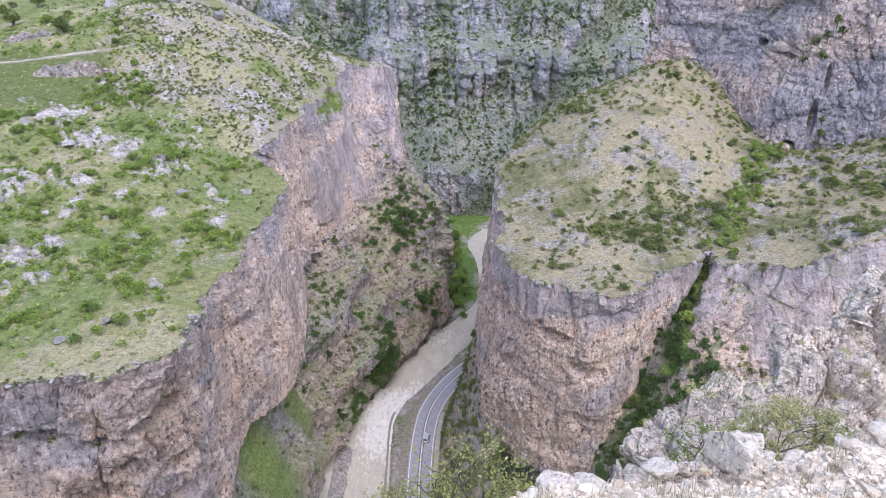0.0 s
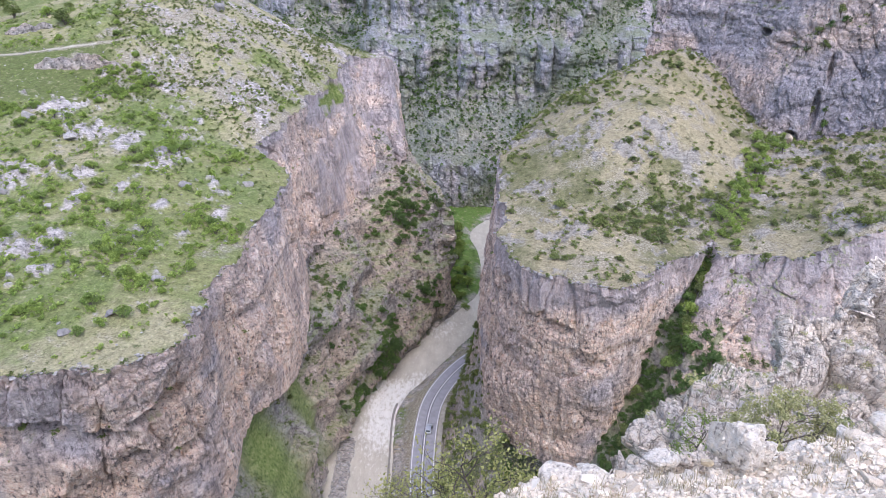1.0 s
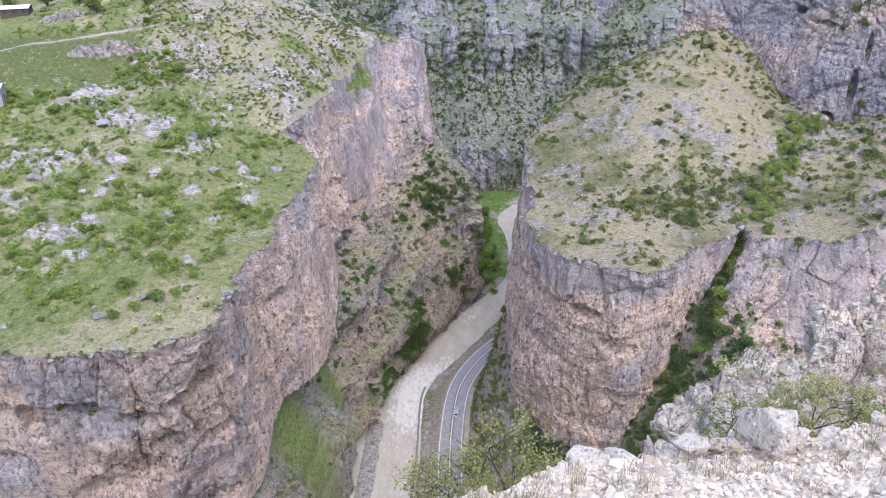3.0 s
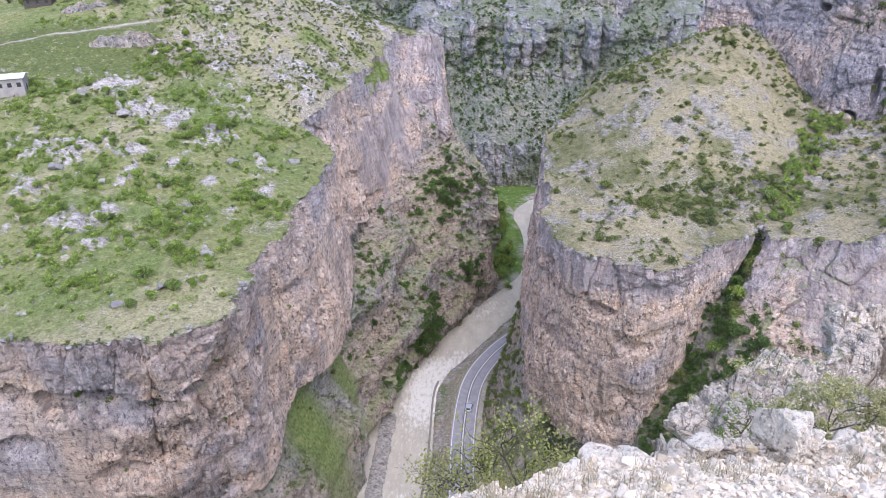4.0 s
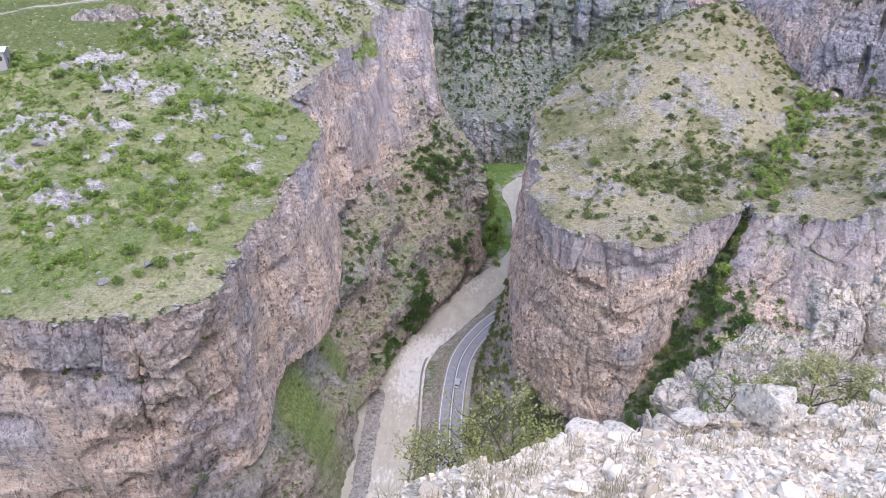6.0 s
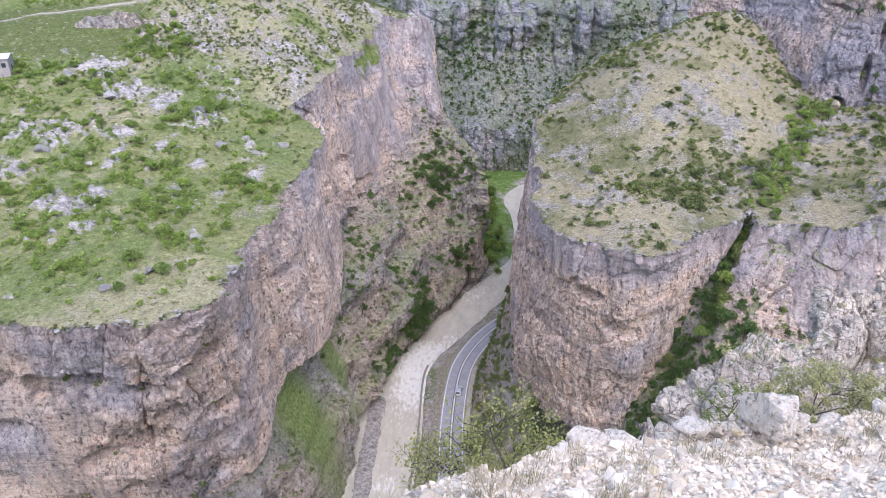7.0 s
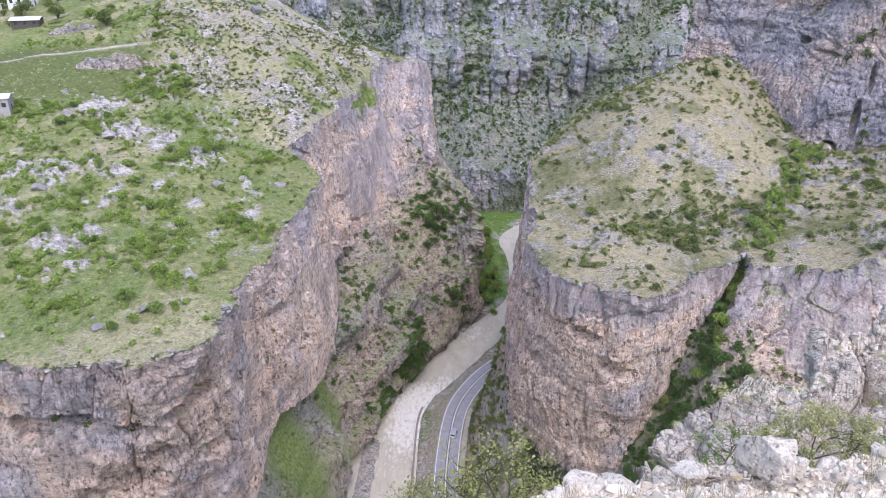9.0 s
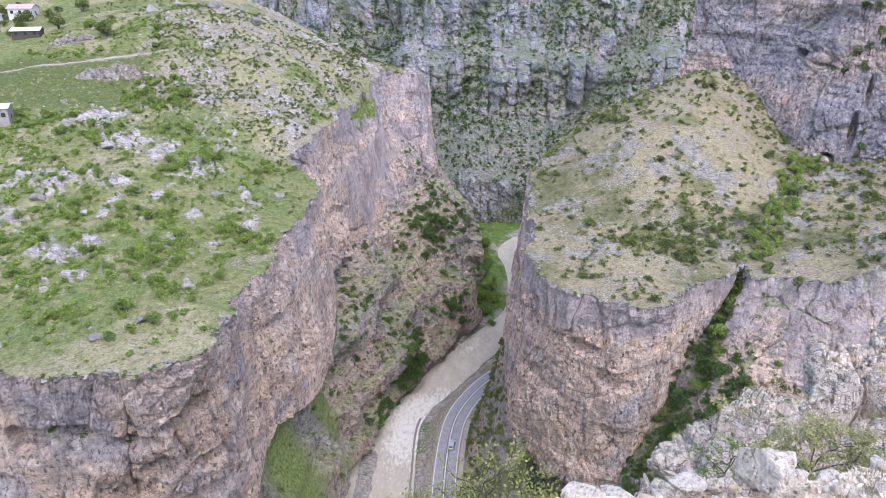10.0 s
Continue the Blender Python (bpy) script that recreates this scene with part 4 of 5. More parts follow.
FRONT = [(2.4, 8.3, 131.8), (2.8, 9.1, 131.2), (4.1, 10.5, 130.5), (5.5, 11.8, 129.7), (6.6, 12.2, 129.5), (7.7, 13.0, 128.9), (8.7, 13.4, 128.6), (9.8, 13.9, 128.3), (11.0, 14.3, 128.0), (13.3, 15.1, 127.3), (16.7, 15.9, 126.7)]
CREST, FRONT = [[tuple(q) for q in resample(curve_points(line, 0.5), 40)] for line in (CREST, FRONT)]
BACKS = [(a + 1.0, b + 2, c - 7) for a, b, c in CREST]
UNDER = [(a - 0.2, b - 1.5, c - 4) for a, b, c in FRONT]
ge = loft([UNDER, FRONT, CREST, BACKS], 440, 220)
p = ge.reshape(-1, 3)
turn = np.stack([p[:, 0] * 0.8 - p[:, 2] * 0.6, p[:, 1], p[:, 0] * 0.6 + p[:, 2] * 0.8], 1)
bv, be = blocks(turn * (0.42, 0.42, 0.7) + 0.15 * fbm(p / 2, 3, 335)[:, None], 336)
bv2, be2 = blocks(turn * (1.1, 1.1, 1.7) + 0.2 * fbm(p, 3, 337)[:, None], 338)
bv3, be3 = blocks(turn * (3.2, 3.2, 4.2) + 0.2 * fbm(p * 3, 2, 341)[:, None], 342)
knob = 0.35 * bv - 0.4 * np.exp(-be * 10) + 0.18 * bv2 - 0.2 * np.exp(-be2 * 9) + 0.08 * bv3 - 0.1 * np.exp(-be3 * 9) + 0.5 * fbm(p / 3.2, 4, 339) + 0.1 * fbm(p * 1.3, 4, 340, 0.65) - 0.15
knob += 0.25 * np.exp(-((p[:, 0] - 10.5) ** 2 + (p[:, 1] - 18.8) ** 2) / 0.5)
ge = ge + grid_normals(ge) * knob.reshape(ge.shape[:2])[..., None]
g = ge
outcrop = structure(mesh_object("outcrop", g.reshape(-1, 3), grid_faces(*g.shape[:2]), OUTCROP, {"grass": ledge_grass(g, 331, 0.85, 1.0)}, False), "pale grey limestone outcrop with cracks", "rock")

# ---- plants ----
def leaf_quads(rng, centres, size, flat=0.35):
    """One leaf clump, a bent quad, at each centre."""
    k = len(centres)
    n = rng.normal(size=(k, 3))
    n[:, 2] = np.abs(n[:, 2]) + flat
    n /= np.linalg.norm(n, axis=1, keepdims=True)
    a = np.cross(n, rng.normal(size=(k, 3)))
    a /= np.linalg.norm(a, axis=1, keepdims=True)
    b = np.cross(n, a)
    sz = (size * rng.uniform(0.55, 1.25, k))[:, None]
    w = sz * rng.uniform(0.5, 0.9, (k, 1))
    v = np.stack([centres - a * sz, centres + b * w - n * sz * 0.2, centres + a * sz, centres - b * w - n * sz * 0.2], 1)
    return v.reshape(-1, 3), np.arange(4 * k).reshape(k, 4)


def crown_points(rng, count, r, h, low=0.12, blobs=7):
    """Points through a lumpy, gappy crown of radius r and height h."""
    a, q = rng.uniform(0, 6.28, blobs), rng.uniform(0.0, 0.62, blobs)
    c = np.c_[np.cos(a) * q * r, np.sin(a) * q * r, (low + 0.12 + (0.75 - low) * rng.uniform(0.3, 1.0, blobs) * (1 - 0.7 * q)) * h]
    rad = rng.uniform(0.3, 0.52, blobs)
    k = rng.integers(0, blobs, count)
    d = rng.normal(size=(count, 3))
    d[:, 2] = d[:, 2] * 0.9 + 0.25
    d /= np.linalg.norm(d, axis=1, keepdims=True)
    p = c[k] + d * (rng.uniform(0.35, 1.0, count) ** 0.5 * rad[k])[:, None] * (r, r, min(r, h * 0.6))
    p[:, 2] = np.maximum(p[:, 2], 0.03 * h)
    return p


def tube(points, radii, sides=5):
    pts = np.array(points, float)
    t = np.gradient(pts, axis=0)
    t /= np.maximum(np.linalg.norm(t, axis=1, keepdims=True), 1e-9)
    up = np.where(np.abs(t[:, 2:3]) > 0.9, (1.0, 0, 0), (0, 0, 1.0))
    a = np.cross(t, up)
    a /= np.linalg.norm(a, axis=1, keepdims=True)
    b = np.cross(t, a)
    ang = np.linspace(0, 2 * np.pi, sides, endpoint=False)
    v = pts[:, None] + (a[:, None] * np.cos(ang)[:, None] + b[:, None] * np.sin(ang)[:, None]) * np.array(radii)[:, None, None]
    f = []
    for j in range(len(pts) - 1):
        for k in range(sides):
            f.append([j * sides + k, j * sides + (k + 1) % sides, (j + 1) * sides + (k + 1) % sides, (j + 1) * sides + k])
    return v.reshape(-1, 3), np.array(f)


def join(parts):
    vs, fs, at = [], [], 0
    for v, f in parts:
        vs.append(v)
        fs.append(np.asarray(f) + at)
        at += len(v)
    return np.vstack(vs), np.vstack(fs)


def part(name, vf, mat, parent, label="", smooth_shade=False):
    ob = mesh_object(name, vf[0], vf[1], mat, None, smooth_shade)
    ob.parent = parent
    return tagged(ob, label) if label else ob


def empty(name, m=None):
    ob = new(name)
    ob.empty_display_size = 0.3
    if m is not None:
        ob.matrix_basis = m
    return ob


def bush(name, seed, r, h, leaves, leaf, mat, trunk=0.0):
    """A shrub or small tree: tapered stems and a crown of leaf clumps."""
    rng = np.random.default_rng(seed)
    root = empty(name)
    stems = []
    lift = trunk * h
    if trunk:
        stems.append(tube([(0, 0, -0.3), (0.04 * r, 0, lift * 0.6), (0.02 * r, 0.05 * r, lift + 0.3 * h)], [0.09 * r, 0.07 * r, 0.03 * r]))
    for k in range(4):
        a = rng.uniform(0, 6.28)
        e = np.array([math.cos(a) * r * 0.5, math.sin(a) * r * 0.5, lift + (h - lift) * rng.uniform(0.4, 0.7)])
        stems.append(tube([(0, 0, lift * 0.8 - (0 if trunk else 0.2)), e * (0.5, 0.5, 0.6), e], [0.05 * r, 0.035 * r, 0.012 * r], 4))
    part("trunk" if trunk else "stem", join(stems), BARK, root)
    p = crown_points(rng, leaves, r, h - lift, 0.05)
    p[:, 2] += lift
    part("crown", leaf_quads(rng, p, leaf), mat, root)
    return root


def place(proto, spots, label, category, group):
    """Copies of the prototypes at (x, y, z, size, turn)."""
    for k, (x, y, z, size, turn) in enumerate(spots):
        src = proto[k % len(proto)]
        m = pose(x, y, z, 0, 0, turn) @ Matrix.Diagonal((size, size, size, 1))
        ob = copy_thing(src, m)
        tagged(ob, label, category, group)


def retire(protos):
    for ob in protos:
        for o in (*ob.children_recursive, ob):
            bpy.data.objects.remove(o)


def scattered(name, spots, count, leaf, mat, seed, label, category):
    """Many small plants as one object."""
    rng = np.random.default_rng(seed)
    allv, allp = [], []
    protos = [crown_points(rng, count, 1.0, 1.1, 0.05, 5) for _ in range(8)]
    for k, (x, y, z, size, turn) in enumerate(spots):
        p = protos[k % 8]
        c, s_ = math.cos(turn), math.sin(turn)
        allp.append(np.c_[p[:, 0] * c - p[:, 1] * s_, p[:, 0] * s_ + p[:, 1] * c, p[:, 2]] * size + (x, y, z))
        allv.append(np.full(count, leaf * size))
    p = np.vstack(allp)
    v, f = leaf_quads(rng, p, np.concatenate(allv))
    ob = mesh_object(name, v, f, mat, None, False)
    return tagged(ob, label, category, kind="stuff")


def sow(rng, count, box, height, density, lo, hi):
    """Spots on a top, thinned by a density from 0 to 1."""
    out = []
    while len(out) < count:
        x = rng.uniform(box[0], box[1], 4000)
        y = rng.uniform(box[2], box[3], 4000)
        ok = rng.uniform(size=4000) < density(x, y)
        x, y = x[ok], y[ok]
        if not len(x):
            continue
        z = height(x, y)[0]
        s_ = lo + (hi - lo) * rng.uniform(size=len(x)) ** 1.8
        out += list(zip(x, y, z - 0.05, s_, rng.uniform(0, 360, len(x))))
    return out[:count]


def grid_spots(rng, g, count, keep, lo, hi, sink=0.1):
    """Spots on a lofted slope, picked among the points where keep > random."""
    w = np.clip(keep.ravel(), 0, 1)
    p = g.reshape(-1, 3)
    k = rng.choice(len(p), count, p=w / w.sum())
    s_ = lo + (hi - lo) * rng.uniform(size=count) ** 1.8
    j = p[k] + rng.normal(size=(count, 3)) * (0.2, 0.2, 0)
    return list(zip(j[:, 0], j[:, 1], j[:, 2] - sink, s_, rng.uniform(0, 360, count)))


rng = np.random.default_rng(7)
in_w = lambda x, y: inside(x, y, poly_l) & (nearest(x, y, gl[0][::6]) > 1.5)
in_e = lambda x, y: inside(x, y, poly_r) & (nearest(x, y, gr[0][::6]) > 1.2)


THICK_W = [(-66, 128, 6), (-77, 123, 5), (-73.5, 141, 4), (-91, 134, 6), (-52.7, 141, 4), (-69, 154, 5), (-85, 119, 6), (-61, 108, 2.5), (-68, 143, 4), (-72, 107.5, 3), (-101, 186, 5), (-118, 189, 7), (-70, 121, 4), (-56, 117, 4)]


def dens_west(x, y):
    P = np.c_[x, y, np.zeros(len(x))]
    d = 0.36 * smooth(-0.3, 0.3, fbm(P / 9, 4, 400, 0.6)) + 0.6 * np.exp(-((x + 95) ** 2 + (y - 213) ** 2) / 160)
    for cx, cy, r in THICK_W:
        d = np.maximum(d, 0.9 * np.exp(-((x - cx) ** 2 + (y - cy) ** 2) / r ** 2))
    d = d * smooth(-0.5, 0.2, fbm(P / 3, 3, 401))
    d *= 1 - 0.8 * smooth(106, 98, y)
    field = smooth(-100, -108, x) * smooth(197, 203, y) * smooth(236, 230, y)
    slope = smooth(180, 200, y + 0.35 * (x + 70)) * smooth(-112, -92, x)
    return d * in_w(x, y) * (y < 262) * (1 - 0.97 * field) * (1 - 0.75 * slope * (nearest(x, y, [(-96, 213)]) > 10))


def dens_hill(x, y):
    P = np.c_[x, y, np.zeros(len(x))]
    d = smooth(-0.4, 0.4, fbm(P / 8, 4, 402, 0.6)) * smooth(180, 215, y + 0.35 * (x + 70)) * smooth(-125, -95, x) + 0.12
    return d * in_w(x, y) * (1 - smooth(-100, -106, x) * smooth(197, 203, y) * smooth(236, 230, y))


def dens_east(x, y):
    P = np.c_[x, y, np.zeros(len(x))]
    d = 0.08 + 0.22 * smooth(-0.1, 0.4, fbm(P / 9, 4, 404, 0.6)) + 1.6 * np.maximum(np.exp(-(((x - 57) / 9) ** 2 + ((y - 165) / 8) ** 2)), np.exp(-(((x - 44) / 12) ** 2 + ((y - 156) / 5) ** 2))) + 0.25 * smooth(78, 90, x) + 0.25 * smooth(205, 225, y)
    return d * in_e(x, y) * (y < 240)


GULLY_PTS = [(62, 151, 0), (68, 159, 0), (75.5, 171, 0), (84, 184, 0), (93, 199, 0), (99, 204, 0)]
GULLY_LINE = curve_points(GULLY_PTS, 1.0)


def dens_gully(x, y):
    return np.exp(-(nearest(x, y, GULLY_LINE) / 3.0) ** 2) * in_e(x, y)


bright = [bush("bush", 20 + k, 1.0, 1.1, 560, 0.085, LEAF_BRIGHT) for k in range(6)]
dark = [bush("shrub", 30 + k, 1.0, 0.9, 560, 0.085, LEAF_DARK) for k in range(5)]
trees_m = [bush("tree", 60 + k, 1.0, 1.6, 620, 0.082, LEAF_DARK, 0.2) for k in range(3)]
trees = [bush("tree", 40 + k, 1.0, 1.7, 620, 0.082, LEAF_DEEP, 0.25) for k in range(5)]
trees_b = [bush("tree", 50 + k, 1.0, 1.6, 620, 0.082, LEAF_BRIGHT, 0.2) for k in range(4)]

BIG_W = [(-61.5, 108.7, 2.3), (-59.8, 99.6, 1.7), (-76.8, 171.5, 1.9), (-100.9, 172.6, 1.7), (-135.8, 257.5, 3.0), (-107.4, 246.8, 2.5), (-87, 213, 2.6), (-56.3, 117.3, 1.6), (-63.5, 118.7, 1.9)]
bx, by = np.array([b[0] for b in BIG_W]), np.array([b[1] for b in BIG_W])
place(bright, [(b[0], b[1], z, b[2], 40 * k) for k, (b, z) in enumerate(zip(BIG_W, top_west(bx, by)[0]))], "large bright green bush on the grassy plateau", "bush", "bushes on the plateau")
place(bright, sow(rng, 330, (-140, -40, 92, 250), top_west, dens_west, 0.9, 2.2), "bright green bush on the grassy plateau", "bush", "bushes on the plateau")
scattered("scrub", sow(rng, 5200, (-150, -40, 92, 300), top_west, dens_west, 0.3, 1.1), 50, 0.2, LEAF_BRIGHT, 71, "low green scrub among the rocks", "scrub")
scattered("scrub", sow(rng, 5200, (-150, -30, 150, 310), top_west, dens_hill, 0.3, 1.0), 34, 0.24, LEAF_DARK, 72, "dark low shrubs dotted over the hillside", "scrub")
place(dark, sow(rng, 260, (14, 120, 132, 240), top_east, dens_east, 1.0, 2.3), "low dark green shrub on the butte", "shrub", "shrubs on the butte")
scattered("scrub", sow(rng, 2300, (14, 125, 132, 240), top_east, dens_east, 0.5, 1.3), 50, 0.21, LEAF_DARK, 73, "low scrub on the dry hilltop", "scrub")
place(trees_b, sow(rng, 40, (55, 110, 145, 212), top_east, dens_gully, 1.2, 2.4), "bright green bushy tree in the gully", "tree", "trees in the gully")
scattered("thicket", sow(rng, 130, (55, 110, 145, 212), top_east, dens_gully, 0.7, 1.7), 170, 0.13, LEAF_BRIGHT, 79, "bright green thicket along the gully", "bushes")

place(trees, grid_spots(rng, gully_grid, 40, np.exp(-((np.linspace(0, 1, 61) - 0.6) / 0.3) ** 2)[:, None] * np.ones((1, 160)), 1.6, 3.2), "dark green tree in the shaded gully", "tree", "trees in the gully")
place(trees_m, [(69.2, 139.8, 68.6, 2.0, 20), (64, 131, 50, 2.4, 80), (66.5, 130, 49, 2.6, 140), (65, 132.5, 52, 2.2, 10), (68, 129.5, 49, 1.8, 60), (78, 138.6, 70.8, 1.3, 200)], "dark green tree on a cliff ledge", "tree", "trees on ledges")
place(trees_m + trees, [(66 + rng.normal() * 2.5, 124 + rng.normal() * 2.5, 46, rng.uniform(1.6, 2.8), 31 * k) for k in range(9)], "green tree at the foot of the rock wall", "tree", "trees in the gully")
FOOTING = curve_points([(49, 138.5, 44), (44.5, 134, 38), (41, 131, 31), (37.5, 128.5, 25), (34, 127, 19.5), (31.5, 126, 16)], 1.0)
place(trees_m + trees, [(a + 1.0 + rng.normal() * 1.2, b - 0.8 + rng.normal() * 1.2, c - 0.8, rng.uniform(1.5, 2.6), 53 * k) for k, (a, b, c) in enumerate(FOOTING)], "green tree at the foot of the butte", "tree", "trees in the gully")
SLIT = curve_points([(63, 152, 67), (60.6, 147.6, 63.5), (57.5, 143.5, 59.5), (54.5, 139, 54), (50, 134, 46)], 1.1)
place(trees_b + trees_m, [(a + rng.normal() * 0.5, b + rng.normal() * 0.5, c - rng.uniform(0, 2), rng.uniform(1.5, 2.7), 47 * k) for k, (a, b, c) in enumerate(SLIT)], "green tree in the narrow cleft beside the butte", "tree", "trees in the gully")
low = (0.45 + np.exp(-((np.linspace(0, 1, 61) - 0.7) / 0.3) ** 2))[:, None] * smooth(0.05, 0.2, np.linspace(0, 1, 160))
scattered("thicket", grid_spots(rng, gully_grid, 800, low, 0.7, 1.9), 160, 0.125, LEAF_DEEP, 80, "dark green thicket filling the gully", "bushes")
scattered("thicket", grid_spots(rng, bank_grid, 300, np.linspace(0.5, 1, bank_grid.shape[0])[:, None] * (bank_grid[..., 1] < 200), 0.6, 2.0), 160, 0.125, LEAF_DARK, 81, "olive green thicket on the bank above the road", "bushes")
nz = np.abs(grid_normals(gs)[..., 2])
area = lambda cx, cy, cz, r: np.exp(-(((gs - (cx, cy, cz)) / r) ** 2).sum(2))
w = 1.1 * area(-16, 238, 37, (8, 8, 9)) + 1.4 * area(-22, 197, 9, (6, 9, 7)) + 0.8 * area(-27, 199, 19, (4, 5, 4)) + 0.5 * area(-36, 180, 32, (5, 10, 4)) + 1.0 * area(-29, 176, 3, (3.5, 6, 5)) + 0.5 * area(-7, 223, 14, (4, 5, 5)) + 0.4 * area(-28, 187, 4, (2, 3, 4))
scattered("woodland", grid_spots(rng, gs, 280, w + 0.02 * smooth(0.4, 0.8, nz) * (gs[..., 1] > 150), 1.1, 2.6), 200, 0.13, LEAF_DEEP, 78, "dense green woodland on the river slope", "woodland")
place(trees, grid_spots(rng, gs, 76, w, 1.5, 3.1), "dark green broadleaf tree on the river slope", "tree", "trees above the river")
scattered("scrub", grid_spots(rng, gs, 1700, smooth(0.25, 0.7, nz) * (1 - talus), 0.4, 1.5), 46, 0.19, LEAF_DARK, 74, "scrub on the rocky river slope", "scrub")
scattered("scrub", grid_spots(rng, gs, 90, talus, 0.15, 0.5), 26, 0.3, LEAF_DARK, 75, "small shrubs on the grassy talus", "scrub")
nzb = np.abs(grid_normals(gb)[..., 2])
scattered("woodland_scrub", grid_spots(rng, gb, 15000, smooth(0.15, 0.55, nzb) * (gb[..., 2] < 130) * (np.abs(gb[..., 0] - 20) < 150) * (0.2 + 2.2 * hollow + 0.9 * scree) * (0.2 + smooth(-0.2, 0.4, fbm(gb.reshape(-1, 3) / 25, 3, 410)).reshape(nzb.shape)), 0.5, 2.0, 0.2), 22, 0.28, LEAF_DEEP, 76, "dark scrub and small trees on the mountainside", "scrub")
my = rng.uniform(238, 312, 36)
mx = 3.2 + np.abs(rng.normal(size=36)) * 3.0
place(trees_b, [(a, b, z, s_, 33 * k) for k, (a, b, z, s_) in enumerate(zip(mx, my, valley(mx, my)[0], rng.uniform(1.5, 3.0, 36)))], "green tree beside the riverside meadow", "tree", "trees by the meadow")
place(dark, grid_spots(rng, bank_grid, 120, np.ones(bank_grid.shape[:2]) * np.linspace(0.2, 1, bank_grid.shape[0])[:, None], 0.7, 1.9), "dark shrub on the bank above the road", "shrub", "shrubs above the road")
CL = [(gl, 26, 501), (gr, 30, 502), (gc, 40, 503)]
for g, k, sd in CL:
    nn = np.abs(grid_normals(g)[..., 2])
    scattered("cliff_scrub", grid_spots(rng, g, k * 4, smooth(0.45, 0.8, nn), 0.3, 1.0), 26, 0.3, LEAF_DARK, sd, "small shrubs rooted in the cliff face", "scrub")
seam = np.exp(-((gc[..., 0] - 109) / 3.5) ** 2) * smooth(145, 120, gc[..., 2])
place(trees_m + trees, grid_spots(rng, gc, 16, seam, 1.2, 2.4), "green tree rooted in the tall rock cleft", "tree", "trees on ledges")
retire(bright + dark + trees + trees_b + trees_m)

# ---- stones ----
def stone_mesh(name, seed, mat, points=17, squash=0.62):
    """An angular stone: the hull of a few scattered points."""
    rng = np.random.default_rng(seed)
    bm = bmesh.new()
    d = rng.normal(size=(points, 3))
    d /= np.linalg.norm(d, axis=1, keepdims=True)
    for q in d * rng.uniform(0.75, 1.0, (points, 1)) * (1.0, rng.uniform(0.6, 0.9), squash * rng.uniform(0.6, 1.0)):
        bm.verts.new(q)
    bmesh.ops.convex_hull(bm, input=bm.verts)
    bmesh.ops.delete(bm, geom=[v for v in bm.verts if not v.link_faces], context="VERTS")
    me = bpy.data.meshes.new(name)
    bm.to_mesh(me)
    bm.free()
    me.materials.append(mat)
    return me


def stone_material(name, lo, hi, unit):
    m, n, l, bs = material(name)
    oi, ge_ = n.new("ShaderNodeObjectInfo"), n.new("ShaderNodeNewGeometry")
    pick = n.new("ShaderNodeMath")
    pick.operation = "ADD"
    l.new(oi.outputs["Random"], pick.inputs[0])
    l.new(ge_.outputs["Random Per Island"], pick.inputs[1])
    wrap = n.new("ShaderNodeMath")
    wrap.operation = "FRACT"
    l.new(pick.outputs[0], wrap.inputs[0])
    col = ramp(n, l, wrap.outputs[0], [(0, lo), (0.5, tuple((a + b) / 2 for a, b in zip(lo, hi))), (1, hi)])
    grain = tex_noise(n, l, 1.0 / unit, 7, rough=0.7)
    col = mix(n, l, 0.6, col, ramp(n, l, grain, [(0.3, grey(0.2)), (0.5, grey(0.5)), (0.7, grey(0.78))]), "OVERLAY")
    l.new(col, bs.inputs["Base Color"])
    bs.inputs["Roughness"].default_value = 0.9
    bump(n, l, bs, grain, 0.5, 0.3 * unit)
    return m


STONE = stone_material("pale_stone", (0.46, 0.385, 0.30), (0.88, 0.785, 0.67), 0.05)
STONE_OCHRE = stone_material("ochre_stone", (0.46, 0.38, 0.25), (0.66, 0.57, 0.42), 0.06)
BOULDER = stone_material("grey_boulder", (0.20, 0.19, 0.19), (0.36, 0.34, 0.335), 0.7)
OCHRE_ROCK = stone_material("ochre_boulder", (0.34, 0.28, 0.22), (0.44, 0.36, 0.28), 0.8)
COBBLE = stone_material("river_cobble", (0.17, 0.165, 0.165), (0.42, 0.405, 0.40), 0.3)


def stone_stuff(name, spots, mat, seed, label, squash=0.7):
    """Many small stones as one object."""
    rng = np.random.default_rng(seed)
    base = []
    for k in range(6):
        me = stone_mesh("stone", seed + k, mat, 8, squash)
        v = np.array([tuple(q.co) for q in me.vertices])
        base.append((v, np.array([tuple(q.vertices) for q in me.polygons])))
        bpy.data.meshes.remove(me)
    parts = []
    for k, (x, y, z, size, turn) in enumerate(spots):
        v, f = base[k % 6]
        c, s_ = math.cos(turn), math.sin(turn)
        parts.append((np.c_[v[:, 0] * c - v[:, 1] * s_, v[:, 0] * s_ + v[:, 1] * c, v[:, 2]] * size + (x, y, z), f))
    v, f = join(parts)
    return tagged(mesh_object(name, v, f, mat, None, False), label, "stones", kind="stuff")


def grid_at(g, u, v):
    """A point of a lofted grid at fractions along and across."""
    a, b = u * (g.shape[1] - 1.001), v * (g.shape[0] - 1.001)
    i, j = a.astype(int), b.astype(int)
    a, b = (a - i)[:, None], (b - j)[:, None]
    return (g[j, i] * (1 - a) + g[j, i + 1] * a) * (1 - b) + (g[j + 1, i] * (1 - a) + g[j + 1, i + 1] * a) * b


